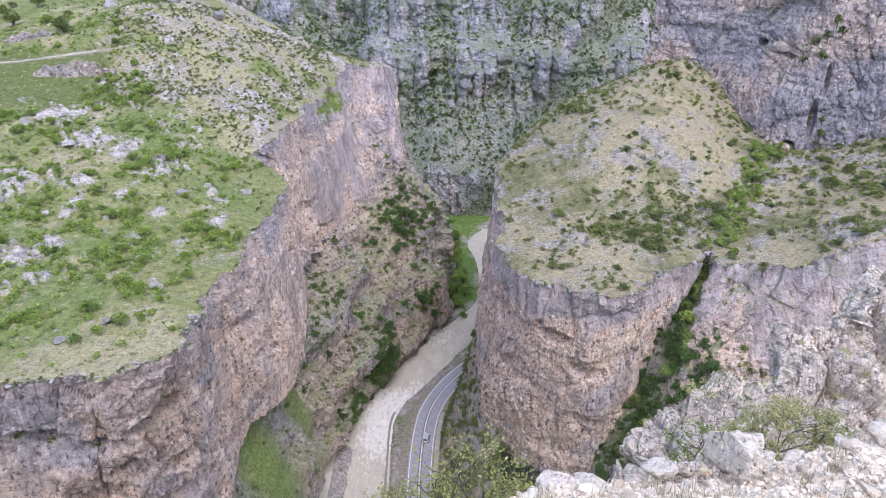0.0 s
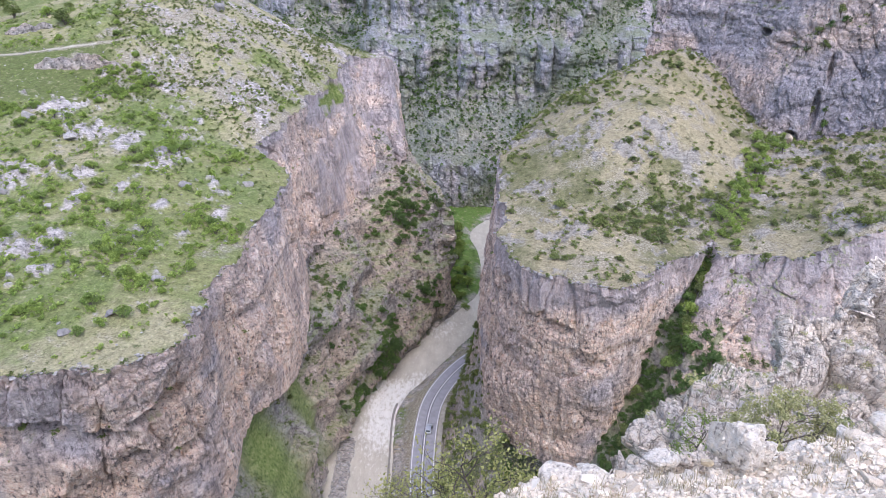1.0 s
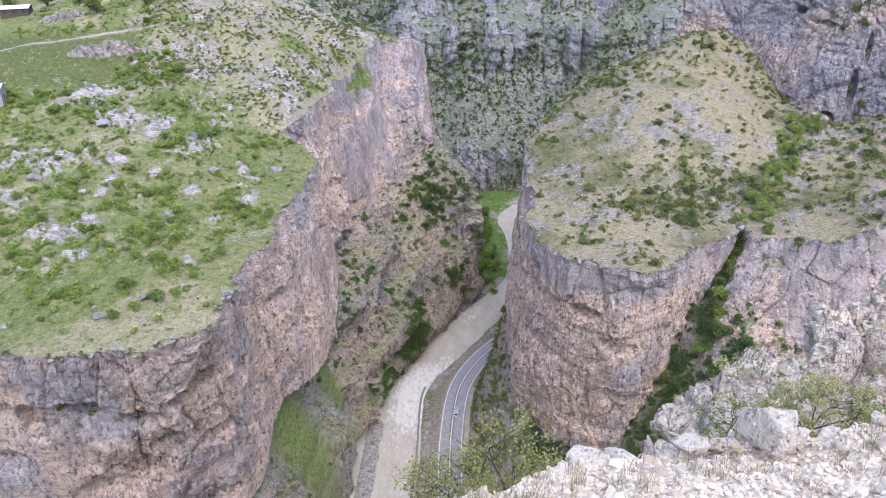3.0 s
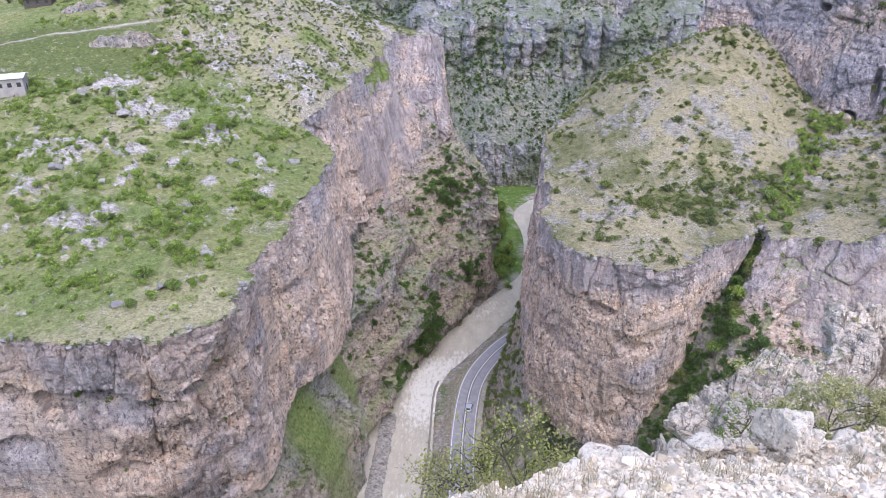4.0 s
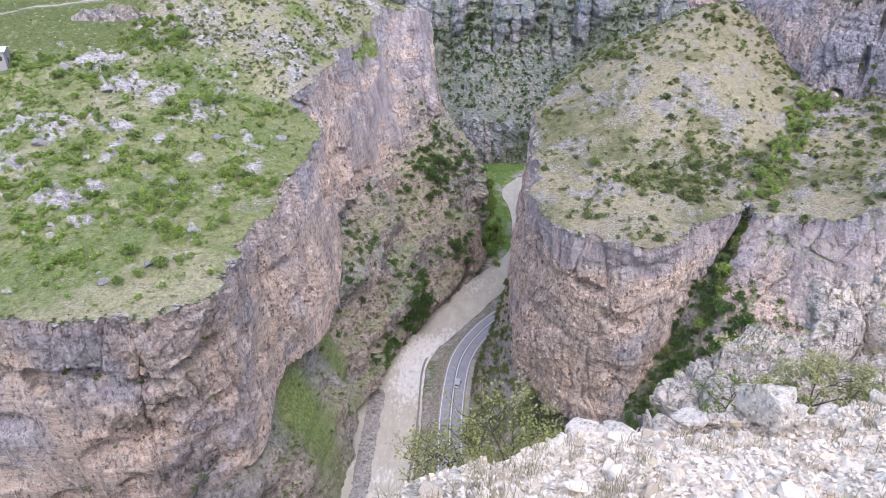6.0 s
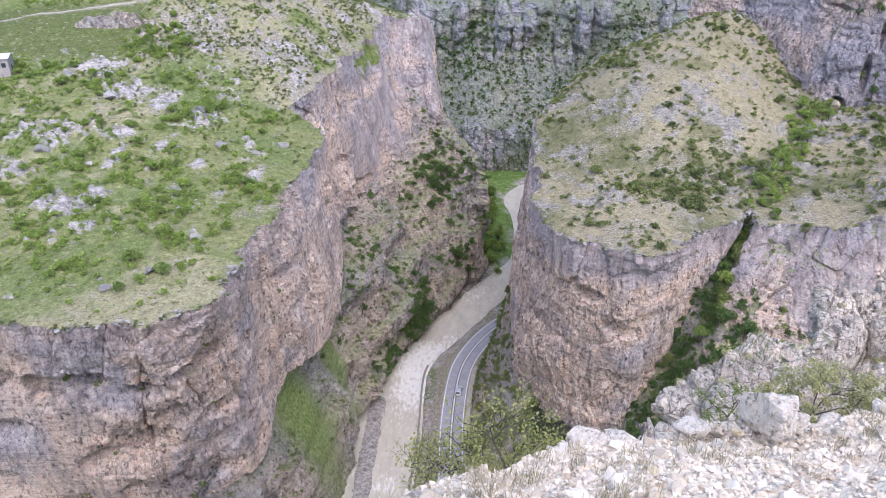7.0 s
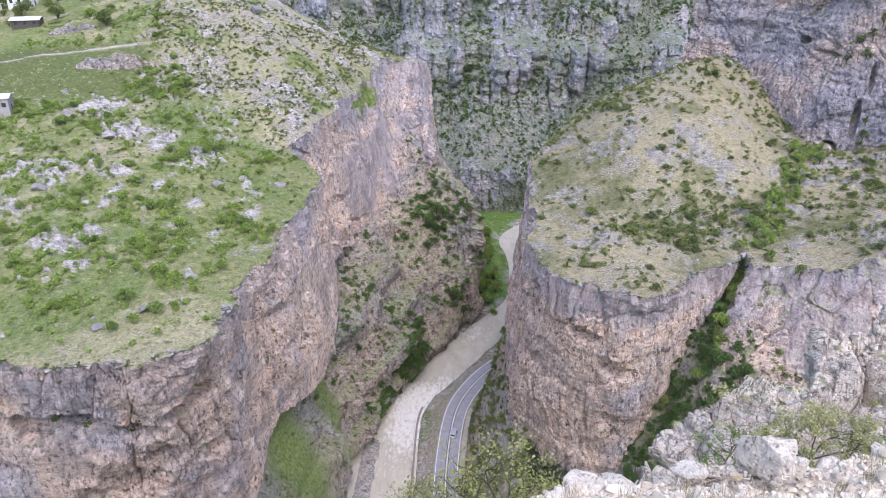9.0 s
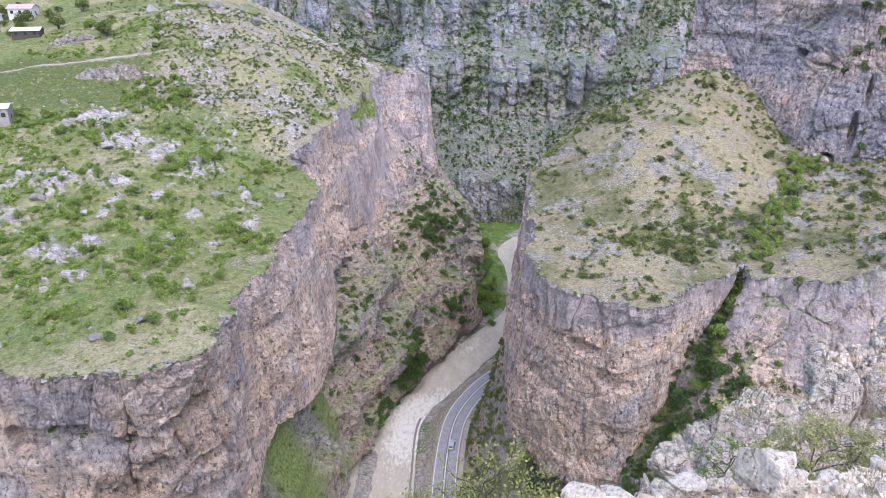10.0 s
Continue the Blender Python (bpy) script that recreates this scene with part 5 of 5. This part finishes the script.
rng = np.random.default_rng(21)
p = grid_at(gf, rng.uniform(0.2, 0.95, 60000), rng.uniform(0, 1, 60000) ** 0.8)
p = p[(p[:, 0] > -1.5) & (p[:, 0] < 7) & (p[:, 1] > 1.0)]
stones = [stone_mesh("stone", 600 + k, STONE) for k in range(10)]
ochre = [stone_mesh("stone", 620 + k, STONE_OCHRE) for k in range(2)]
taken = []
sizes = np.sort(0.028 + 0.085 * rng.uniform(size=300) ** 2.2)[::-1]
k = 0
for q in p:
    if k >= 300:
        break
    size = sizes[k]
    if any((q[0] - t[0]) ** 2 + (q[1] - t[1]) ** 2 < (0.75 * (size + t[2])) ** 2 for t in taken):
        continue
    taken.append((q[0], q[1], size))
    ob = new("stone", ochre[k % 2] if k > 150 and k % 37 == 5 else stones[k % 10])
    ob.matrix_basis = pose(q[0], q[1], q[2] + size * 0.2, rng.uniform(-18, 18), rng.uniform(-18, 18), rng.uniform(0, 360)) @ Matrix.Diagonal((size, size, size, 1))
    ob.parent = ledge
    k += 1
small = p[2000:19000]
stone_stuff("loose_stones", [(a, b, c + 0.006, 0.011 + 0.036 * rng.uniform() ** 2.2, rng.uniform(0, 6.3)) for a, b, c in small], STONE, 640, "loose pale stones and gravel on the ground")


def rock_block(name, seed, at, size, mat, label):
    """A craggy free-standing rock: a dense hull, chipped along its cracks."""
    bm = bmesh.new()
    bmesh.ops.create_icosphere(bm, subdivisions=5 if 0.2 < size[0] < 0.5 else 4 if size[0] > 0.2 else 3, radius=1)
    v = np.array([tuple(q.co) for q in bm.verts])
    rng = np.random.default_rng(seed)
    r = np.ones(len(v))
    for _ in range(8):
        d = rng.normal(size=3)
        d /= np.linalg.norm(d)
        cut = rng.uniform(0.38, 0.72)
        dot = v @ d
        r = np.minimum(r, np.where(dot > 0.05, cut / np.maximum(dot, 0.05), 9))
    val, edge = blocks(v * 2.2 + seed, seed)
    r = r + 0.05 * val - 0.05 * np.exp(-edge * 12) + 0.025 * fbm(v * 5 + seed, 4, seed)
    w = v * r[:, None] * size
    for q, c in zip(bm.verts, w):
        q.co = c
    me = bpy.data.meshes.new(name)
    bm.to_mesh(me)
    bm.free()
    me.materials.append(mat)
    ob = new(name, me)
    ob.matrix_basis = pose(*at, 0, 0, 37 * seed)
    return tagged(ob, label, "rock")


rock_block("rock", 3, (2.2, 4.32, 136.3), (0.23, 0.19, 0.32), RIM_LIME, "jagged pale limestone rock at the cliff edge")
rock_block("rock", 5, (2.45, 4.33, 136.16), (0.16, 0.12, 0.1), RIM_LIME, "small pale rock at the cliff edge")
rock_block("rock", 8, (3.7, 4.8, 136.0), (0.2, 0.16, 0.14), RIM_LIME, "pale rock at the cliff edge")
rock_block("rock", 9, (0.82, 3.93, 136.31), (0.17, 0.14, 0.11), RIM_LIME, "flat pale rock at the cliff edge")
rock_block("rock", 13, (1.05, 4.0, 136.29), (0.16, 0.13, 0.09), RIM_LIME, "flat pale rock at the cliff edge")
rock_block("rock", 10, (1.62, 4.18, 136.22), (0.15, 0.12, 0.1), RIM_LIME, "small flat rock at the cliff edge")
rock_block("rock", 17, (1.77, 3.93, 136.24), (0.13, 0.10, 0.075), RIM_LIME, "white flat-topped rock among the gravel")
rock_block("rock", 14, (1.95, 4.2, 136.2), (0.06, 0.045, 0.045), STONE_OCHRE, "ochre stone beside the jagged rock")

rr = np.random.default_rng(61)
for k in range(16):
    a = rr.uniform(0.45, 4.6)
    q = gf[-1][np.abs(gf[-1][:, 0] - a).argmin()]
    r = rr.uniform(0.06, 0.13)
    rock_block("rock", 70 + k, (q[0], q[1] - rr.uniform(0.0, 0.25), q[2] + 0.35 * r), (r * 1.3, r, r * 0.7), RIM_LIME, "pale loose rock lying on the cliff edge")

rock_block("boulder", 12, (99.5, 203.5, 77.2), (2.0, 1.8, 2.0), OCHRE_ROCK, "large ochre boulder below the cave")
# boulders on the plateau and the butte
BOULD_W = [(-99, 150, 1.5), (-57, 106, 1.3), (-62, 100, 1.1), (-53, 118, 1.2), (-48, 165, 1.3), (-60, 158, 1.6), (-71, 175, 2.0), (-95, 178, 1.8), (-112, 190, 2.4), (-86, 145, 1.2), (-66, 130, 1.0), (-78, 262, 2.6), (-118, 268, 3.2), (-96, 275, 3.0)]
for k, (a, b, r) in enumerate(BOULD_W):
    z = top_west(np.array([a]), np.array([b]))[0][0]
    rock_block("boulder", 30 + k, (a, b, z + 0.2 * r), (r * 1.2, r, r * 0.8), BOULDER, "weathered grey limestone boulder on the grass")
spots = sow(rng, 1500, (-150, -40, 92, 290), top_west, lambda x, y: in_w(x, y) * (0.2 + smooth(0.1, 0.4, top_west(x, y)[1] + top_west(x, y)[2])), 0.12, 0.75)
stone_stuff("field_stones", spots, BOULDER, 660, "grey stones scattered over the plateau")
spots = sow(rng, 900, (14, 125, 132, 240), top_east, lambda x, y: in_e(x, y) * 0.5, 0.1, 0.6)
stone_stuff("field_stones", spots, BOULDER, 670, "grey stones scattered over the butte")
# cobbles on the gravel bar and boulders on the river bank
bx, by = rng.uniform(-31.6, -25, 1900), rng.uniform(112, 170, 1900)
bz = valley(bx, by)[0]
stone_stuff("cobbles", [(a, b, c, 0.15 + 0.4 * rng.uniform() ** 2, 6.3 * rng.uniform()) for a, b, c in zip(bx, by, bz) if c > -0.05], COBBLE, 680, "grey cobbles on the river bar")
k = rng.integers(0, len(river_line), 2600)
off = river_half[k] + rng.uniform(0.2, 5.5, 2600)
q = river_line[k, :2] + sides(river_line)[k] * off[:, None]
q = q[(q[:, 1] > 120) & (q[:, 1] < 232)]
bz = valley(q[:, 0], q[:, 1])[0]
stone_stuff("bank_stones", [(a, b, c, 0.15 + 0.5 * rng.uniform() ** 2.5, 6.3 * rng.uniform()) for (a, b), c in zip(q, bz)], COBBLE, 690, "boulders and rubble along the river bank")


# ---- the near tree, the bush on the outcrop, dry grass ----
def branching(rng, base, aim, length, radius, depth, tubes, tips):
    """Crooked limbs that split; the ends of the twigs go to tips."""
    pts, d = [np.array(base, float)], np.array(aim, float)
    d /= np.linalg.norm(d)
    steps = 4
    for _ in range(steps):
        d = d + rng.normal(size=3) * 0.22
        d /= np.linalg.norm(d)
        pts.append(pts[-1] + d * length / steps)
    tubes.append(tube(pts, np.linspace(radius, radius * 0.55, steps + 1), 5 if depth > 1 else 3))
    if depth <= 1:
        tips += pts[1:]
    if depth == 0:
        return
    for k in range(3):
        at = pts[-1] if k == 0 else pts[rng.integers(2, steps + 1)]
        nd = d + rng.normal(size=3) * 0.75
        nd[2] = nd[2] * 0.7 + 0.12
        branching(rng, at, nd, length * rng.uniform(0.6, 0.85), radius * 0.55, depth - 1, tubes, tips)


def near_plant(name, seed, base, aims, length, radius, depth, leaves, leaf, mat, spread, label, category):
    rng = np.random.default_rng(seed)
    root = empty(name, pose(*base))
    tubes, tips = [], []
    for aim, far in aims:
        branching(rng, (0, 0, 0), aim, length * far, radius, depth, tubes, tips)
    part("branch", join(tubes), BARK, root, "", True)
    tips = np.array(tips)
    c = tips[rng.integers(0, len(tips), leaves)] + rng.normal(size=(leaves, 3)) * spread
    part("foliage", leaf_quads(rng, c, leaf, 0.5), mat, root)
    return tagged(root, label, category)


near_plant("tree", 5, (0.66, 7.1, 132.0), [((-0.75, -0.1, 1.0), 1.05), ((0.0, 0.0, 1.4), 1.35), ((0.35, 0.1, 1.1), 1.0), ((-0.95, 0.1, 0.65), 1.2), ((-0.4, 0.2, 1.2), 1.2), ((-1.2, 0, 0.8), 1.25)], 0.62, 0.035, 4, 7500, 0.022, LEAF_NEAR, 0.06, "small twisted tree with sparse yellow-green leaves below the edge", "tree")
near_plant("bush", 6, (3.2, 5.45, 135.3), [((-1.0, 0, 0.5), 1), ((0.9, 0.2, 0.5), 1.1), ((0.1, 0.2, 1), 0.8), ((1.2, 0, 0.35), 1.1), ((-1.2, 0, 0.4), 1)], 0.27, 0.009, 4, 7500, 0.014, LEAF_GREY, 0.02, "thin grey-green bush at the cliff edge", "bush")
near_plant("bush", 7, (2.75, 6.2, 134.6), [((-0.5, 0, 0.8), 1), ((0.4, 0.2, 0.8), 1), ((0.1, 0.2, 1), 1.1)], 0.2, 0.008, 3, 700, 0.014, LEAF_BRIGHT, 0.02, "small green bush beside the pale rock", "bush")


def blades(rng, spots, per, height, spread):
    out_v, out_f = [], []
    for k, (x, y, z) in enumerate(spots):
        a = rng.uniform(0, 6.28, per)
        h = height * rng.uniform(0.4, 1.2, per)
        lean = rng.uniform(0.1, 0.9, per) * h
        b = np.c_[x + rng.normal(size=per) * spread, y + rng.normal(size=per) * spread, np.full(per, z - 0.01)]
        t = b + np.c_[np.cos(a) * lean, np.sin(a) * lean, h]
        w = np.c_[-np.sin(a), np.cos(a), np.zeros(per)] * 0.0022
        v = np.stack([b - w, b + w, t], 1).reshape(-1, 3)
        out_v.append(v)
    v = np.vstack(out_v)
    return v, np.arange(len(v)).reshape(-1, 3)


q = p[rng.choice(len(p), 420)]
q = q[fbm(q / 0.7, 2, 700) > 0.1]
tagged(mesh_object("dry_grass", *blades(rng, q, 34, 0.11, 0.04), STRAW, None, False), "tufts of dry straw-coloured grass between stones", "grass", kind="stuff")
q = p[(p[:, 1] < 2.75) & (p[:, 0] > 0.9)]
q = q[rng.choice(len(q), 70)]
tagged(mesh_object("green_grass", *blades(rng, q, 30, 0.09, 0.04), LEAF_NEAR, None, False), "green grass tufts at the viewer's feet", "grass", kind="stuff")
nn = np.abs(grid_normals(ge)[..., 2])
scattered("outcrop_scrub", grid_spots(rng, ge[:170], 46, smooth(0.5, 0.9, nn[:170]), 0.15, 0.5, 0.03), 110, 0.09, LEAF_GREY, 77, "grey-green tufts rooted in the outcrop", "scrub")


# ---- village and works on the plateau ----
ROOF_WHITE = plain("white_sheet_roof", (0.72, 0.74, 0.78), 0.5, 0.15, 0.8)
ROOF_PINK = plain("faded_pink_roof", (0.55, 0.42, 0.40), 0.6, 0.25, 0.8)
PLASTER = plain("grey_plaster", (0.42, 0.38, 0.37), 0.9, 0.3, 0.6)
PLASTER_W = plain("white_plaster", (0.7, 0.69, 0.68), 0.9, 0.2, 0.6)
DARKWOOD = plain("dark_boards", (0.12, 0.10, 0.09), 0.9, 0.4, 2)
GLASS = plain("window_glass", (0.05, 0.06, 0.07), 0.15, 0.1)


def box(x0, x1, y0, y1, z0, z1, bevel=0.0):
    bm = bmesh.new()
    bmesh.ops.create_cube(bm, size=1)
    for v in bm.verts:
        v.co = (x0 if v.co.x < 0 else x1, y0 if v.co.y < 0 else y1, z0 if v.co.z < 0 else z1)
    if bevel:
        bmesh.ops.bevel(bm, geom=bm.edges[:], offset=bevel, segments=2, affect="EDGES")
    v = np.array([tuple(q.co) for q in bm.verts])
    f = [[q.index for q in face.verts] for face in bm.faces]
    bm.free()
    return v, f


def piece(name, vf, mat, parent, label="", smooth_shade=False):
    me = bpy.data.meshes.new(name)
    me.from_pydata([tuple(q) for q in vf[0]], [], [list(q) for q in vf[1]])
    me.materials.append(mat)
    if smooth_shade:
        me.polygons.foreach_set("use_smooth", np.ones(len(me.polygons), bool))
    me.update()
    ob = new(name, me)
    ob.parent = parent
    return tagged(ob, label) if label else ob


def gable(w, d, z, rise, over, thick):
    """A roof of two slopes with eaves and thickness."""
    a, b = w / 2 + over, d / 2 + over
    v, f = [], []
    for s_ in (0, thick):
        v += [(-a, -b, z + s_), (a, -b, z + s_), (-a, 0, z + rise + s_), (a, 0, z + rise + s_), (-a, b, z + s_), (a, b, z + s_)]
    f = [(6, 7, 9, 8), (8, 9, 11, 10), (0, 2, 3, 1), (2, 4, 5, 3), (0, 1, 7, 6), (4, 10, 11, 5), (0, 6, 8, 2), (2, 8, 10, 4), (1, 3, 9, 7), (3, 5, 11, 9)]
    return v, f


def house(at, turn, w, d, h, rise, wall, roof, label, windows=3):
    root = empty("house", pose(*at, 0, 0, turn))
    v, f = box(-w / 2, w / 2, -d / 2, d / 2, -1.5, h)
    v = list(map(tuple, v)) + [(-w / 2, 0, h + rise), (w / 2, 0, h + rise), (-w / 2, -d / 2, h), (-w / 2, d / 2, h), (w / 2, -d / 2, h), (w / 2, d / 2, h)]
    f = f + [(10, 11, 8), (12, 9, 13)]
    piece("wall", (v, f), wall, root)
    piece("roof", gable(w, d, h + 0.03, rise, 0.5, 0.14), roof, root)
    for k in range(windows):
        x = (k + 0.5) / windows * w - w / 2
        win = piece("window", box(x - 0.55, x + 0.55, -d / 2 - 0.05, -d / 2 + 0.05, h * 0.45, h * 0.45 + 1.2), DARKWOOD, root)
        piece("pane", box(x - 0.45, x + 0.45, -d / 2 - 0.07, -d / 2 - 0.055, h * 0.45 + 0.1, h * 0.45 + 1.1), GLASS, win)
    piece("door", box(w / 2 - 0.04, w / 2 + 0.06, -0.5, 0.5, 0, 2.0), DARKWOOD, root)
    return tagged(root, label, "house")


def on_west(a, b):
    return float(top_west(np.array([a]), np.array([b]))[0][0])


HOUSES = [(-132, 191, 20, 7, 6, 4.2, 0.6, PLASTER, ROOF_WHITE, "grey plastered house with a white sheet roof"),
          (-158, 256, 15, 9, 6, 2.6, 0.8, DARKWOOD, ROOF_WHITE, "dark shed with a white sheet roof"),
          (-180, 292, 8, 9, 7, 3.2, 1.4, PLASTER_W, ROOF_PINK, "white house with a faded pink roof"),
          (-190, 284, -5, 8, 6, 3.2, 0.9, PLASTER_W, ROOF_WHITE, "white house with a pale roof among trees")]
for a, b, turn, w, d, h, rise, wall, roof, label in HOUSES:
    house((a, b, on_west(a, b)), turn, w, d, h, rise, wall, roof, label)
q = np.array([(-162, 262), (-168, 268), (-172, 276), (-181, 279), (-164, 282), (-150, 262), (-168, 296), (-184, 296), (-155, 290), (-130, 262), (-127, 249), (-125, 247), (-166, 258), (-174, 284), (-188, 290), (-176, 266)], float)
vt = [bush("tree", 80 + k, 1.0, 1.3, 1000, 0.075, LEAF_DARK, 0.02) for k in range(3)]
place(vt, [(a, b, on_west(a, b), 2.2 + 1.0 * (k % 3), 50 * k) for k, (a, b) in enumerate(q)], "dark green tree beside the village houses", "tree", "village trees")
retire(vt)
# broken bank wall of rough stone
def bank_wall(points, tall, seed, label):
    """A rough stone retaining wall, bedded into the slope behind it."""
    line = curve_points(points, 0.3)
    line[:, 2] = top_west(line[:, 0], line[:, 1])[0]
    prof = np.linspace(0, 1, 22)
    side = sides(line)
    u = np.linspace(0, 1, len(line))
    tall = tall * (0.25 + 0.75 * smooth(0, 0.2, u) * smooth(1, 0.75, u)) * (1 + 0.3 * vnoise(np.c_[line[:, :2] / 3.5, np.zeros(len(line))], seed + 3))
    g = np.stack([np.c_[line[:, :2] + side * (1.6 * (1 - t) - 0.8), line[:, 2] - 1.5 + (tall + 1.5) * t] for t in prof] + [np.c_[line[:, :2] - side * 2.5, line[:, 2] + tall - 0.8]])
    q = g.reshape(-1, 3)
    val, edge = blocks(q * (1.0, 1.0, 1.6), seed)
    g = (q + np.c_[np.repeat(side[None], 23, 0).reshape(-1, 2), np.zeros(len(q))] * (0.35 * val - 0.3 * np.exp(-edge * 9) + 0.5 * fbm(q / 3, 3, seed + 1))[:, None]).reshape(g.shape)
    g[..., 2] += 0.5 * vnoise(np.c_[g[-2, :, :2] / 2.5, np.zeros(len(line))], seed + 2)[None] * np.r_[prof, 1][:, None]
    return tagged(mesh_object("stone_wall", g.reshape(-1, 3), grid_faces(*g.shape[:2]), CLIFF_LOW, {"grass": np.zeros(g.size // 3)}), label, "wall")


bank_wall([(-123, 218.5, 0), (-111, 219.5, 0), (-99, 222, 0)], 3.4, 720, "broken dark stone retaining wall on the plateau")
bank_wall([(-144, 243, 0), (-136, 244, 0), (-128, 246, 0)], 2.2, 725, "low broken stone wall beside the village path")


# ---- the car on the road ----
CARPAINT = plain("silver_paint", (0.55, 0.56, 0.58), 0.3, 0.08, 1.0, 0.4)
RUBBER = plain("rubber", (0.03, 0.03, 0.03), 0.8, 0.2)
LAMP_RED = plain("tail_lamp", (0.35, 0.03, 0.03), 0.3, 0.1)
RIM_M = plain("wheel_rim", (0.5, 0.5, 0.52), 0.35, 0.1, 1, 0.8)
car = tagged(empty("car", pose(-4.75, 164.6, 3.13, 0, 0, -9)), "small silver hatchback on the asphalt road", "car")
prof = [(-2.0, 0.35), (-2.05, 0.75), (-1.9, 0.95), (-1.55, 1.42), (0.35, 1.46), (1.05, 0.98), (1.85, 0.86), (2.05, 0.62), (2.05, 0.33)]
v = [(x, y, z) for x in (-0.85, 0.85) for y, z in prof]
v = [(x * (0.82 if z > 1.2 else 1.0), y, z) for x, y, z in v]
m_ = len(prof)
f = [tuple(range(m_))[::-1], tuple(range(m_, 2 * m_))] + [(k, (k + 1) % m_, m_ + (k + 1) % m_, m_ + k) for k in range(m_)]
piece("body", (v, f), CARPAINT, car)
piece("rear_window", ([(-0.64, -1.93, 1.0), (0.64, -1.93, 1.0), (0.58, -1.62, 1.38), (-0.58, -1.62, 1.38)], [(0, 1, 2, 3)]), GLASS, car)
piece("windscreen", ([(-0.66, 1.06, 1.02), (0.66, 1.06, 1.02), (0.58, 0.46, 1.42), (-0.58, 0.46, 1.42)], [(3, 2, 1, 0)]), GLASS, car)
for s_ in (-1, 1):
    piece("side_window", ([(s_ * 0.845, -1.5, 1.02), (s_ * 0.845, 0.8, 1.02), (s_ * 0.735, 0.3, 1.38), (s_ * 0.735, -1.3, 1.38)], [(0, 1, 2, 3)]), GLASS, car)
    piece("tail_light", box(s_ * 0.72 - 0.1, s_ * 0.72 + 0.1, -2.09, -2.0, 0.7, 0.9, 0.02), LAMP_RED, car)
    for y in (-1.25, 1.3):
        tyre, rimv = [], []
        ang = np.linspace(0, 2 * np.pi, 17)[:-1]
        for x, r in ((0.62, 0.2), (0.62, 0.31), (0.86, 0.31), (0.86, 0.2)):
            tyre += [(s_ * x, y + r * math.cos(a), 0.31 + r * math.sin(a)) for a in ang]
        fs = [(16 * j + k, 16 * j + (k + 1) % 16, 16 * ((j + 1) % 4) + (k + 1) % 16, 16 * ((j + 1) % 4) + k) for j in range(4) for k in range(16)]
        wheel = piece("wheel", (tyre, fs), RUBBER, car, "", True)
        rimv = [(s_ * 0.84, y + 0.2 * math.cos(a), 0.31 + 0.2 * math.sin(a)) for a in ang]
        piece("rim", (rimv, [tuple(range(16))]), RIM_M, wheel)

# pale footpath over the plateau
PATHSOIL = plain("path_soil", (0.42, 0.39, 0.32), 0.95, 0.3, 0.8)
ln = TRAIL[TRAIL[:, 0] < -109].copy()
rows = []
for w in (-0.42, -0.2, 0.0, 0.2, 0.42):
    q = np.c_[ln[:, :2] + sides(ln) * (w * (1 + 0.25 * vnoise(np.c_[ln[:, :2] / 4, np.zeros(len(ln))], 730)))[:, None], np.zeros(len(ln))]
    q[:, 2] = top_west(q[:, 0], q[:, 1])[0] + 0.1
    rows.append(q)
g = np.stack(rows)
footpath = structure(mesh_object("footpath", g.reshape(-1, 3), grid_faces(*g.shape[:2])[:, ::-1], PATHSOIL), "narrow pale dirt path across the grass", "path")

# broken rock and turf along the cliff rims
rr = np.random.default_rng(88)
for g, k, seed, where_ in ((gl, 620, 740, "plateau"), (gr, 480, 750, "butte")):
    i = rr.integers(20, g.shape[1] - 20, k)
    q = g[0, i] + rr.normal(size=(k, 3)) * (0.6, 0.6, 0.05)
    stone_stuff("rim_stones", [(a, b, c - 0.05, 0.15 + 0.7 * rr.uniform() ** 3, 6.3 * rr.uniform()) for a, b, c in q], BOULDER, seed, "weathered rocks along the rim of the " + where_)
    i = rr.integers(20, g.shape[1] - 20, k // 3)
    q = g[0, i] + rr.normal(size=(k // 3, 3)) * (0.5, 0.5, 0.0) - (0, 0, 0.2)
    scattered("rim_scrub", [(a, b, c, 0.25 + 0.5 * rr.uniform() ** 2, 360 * rr.uniform()) for a, b, c in q], 22, 0.3, LEAF_DARK, seed + 1, "grass and low scrub hanging over the cliff rim", "scrub")
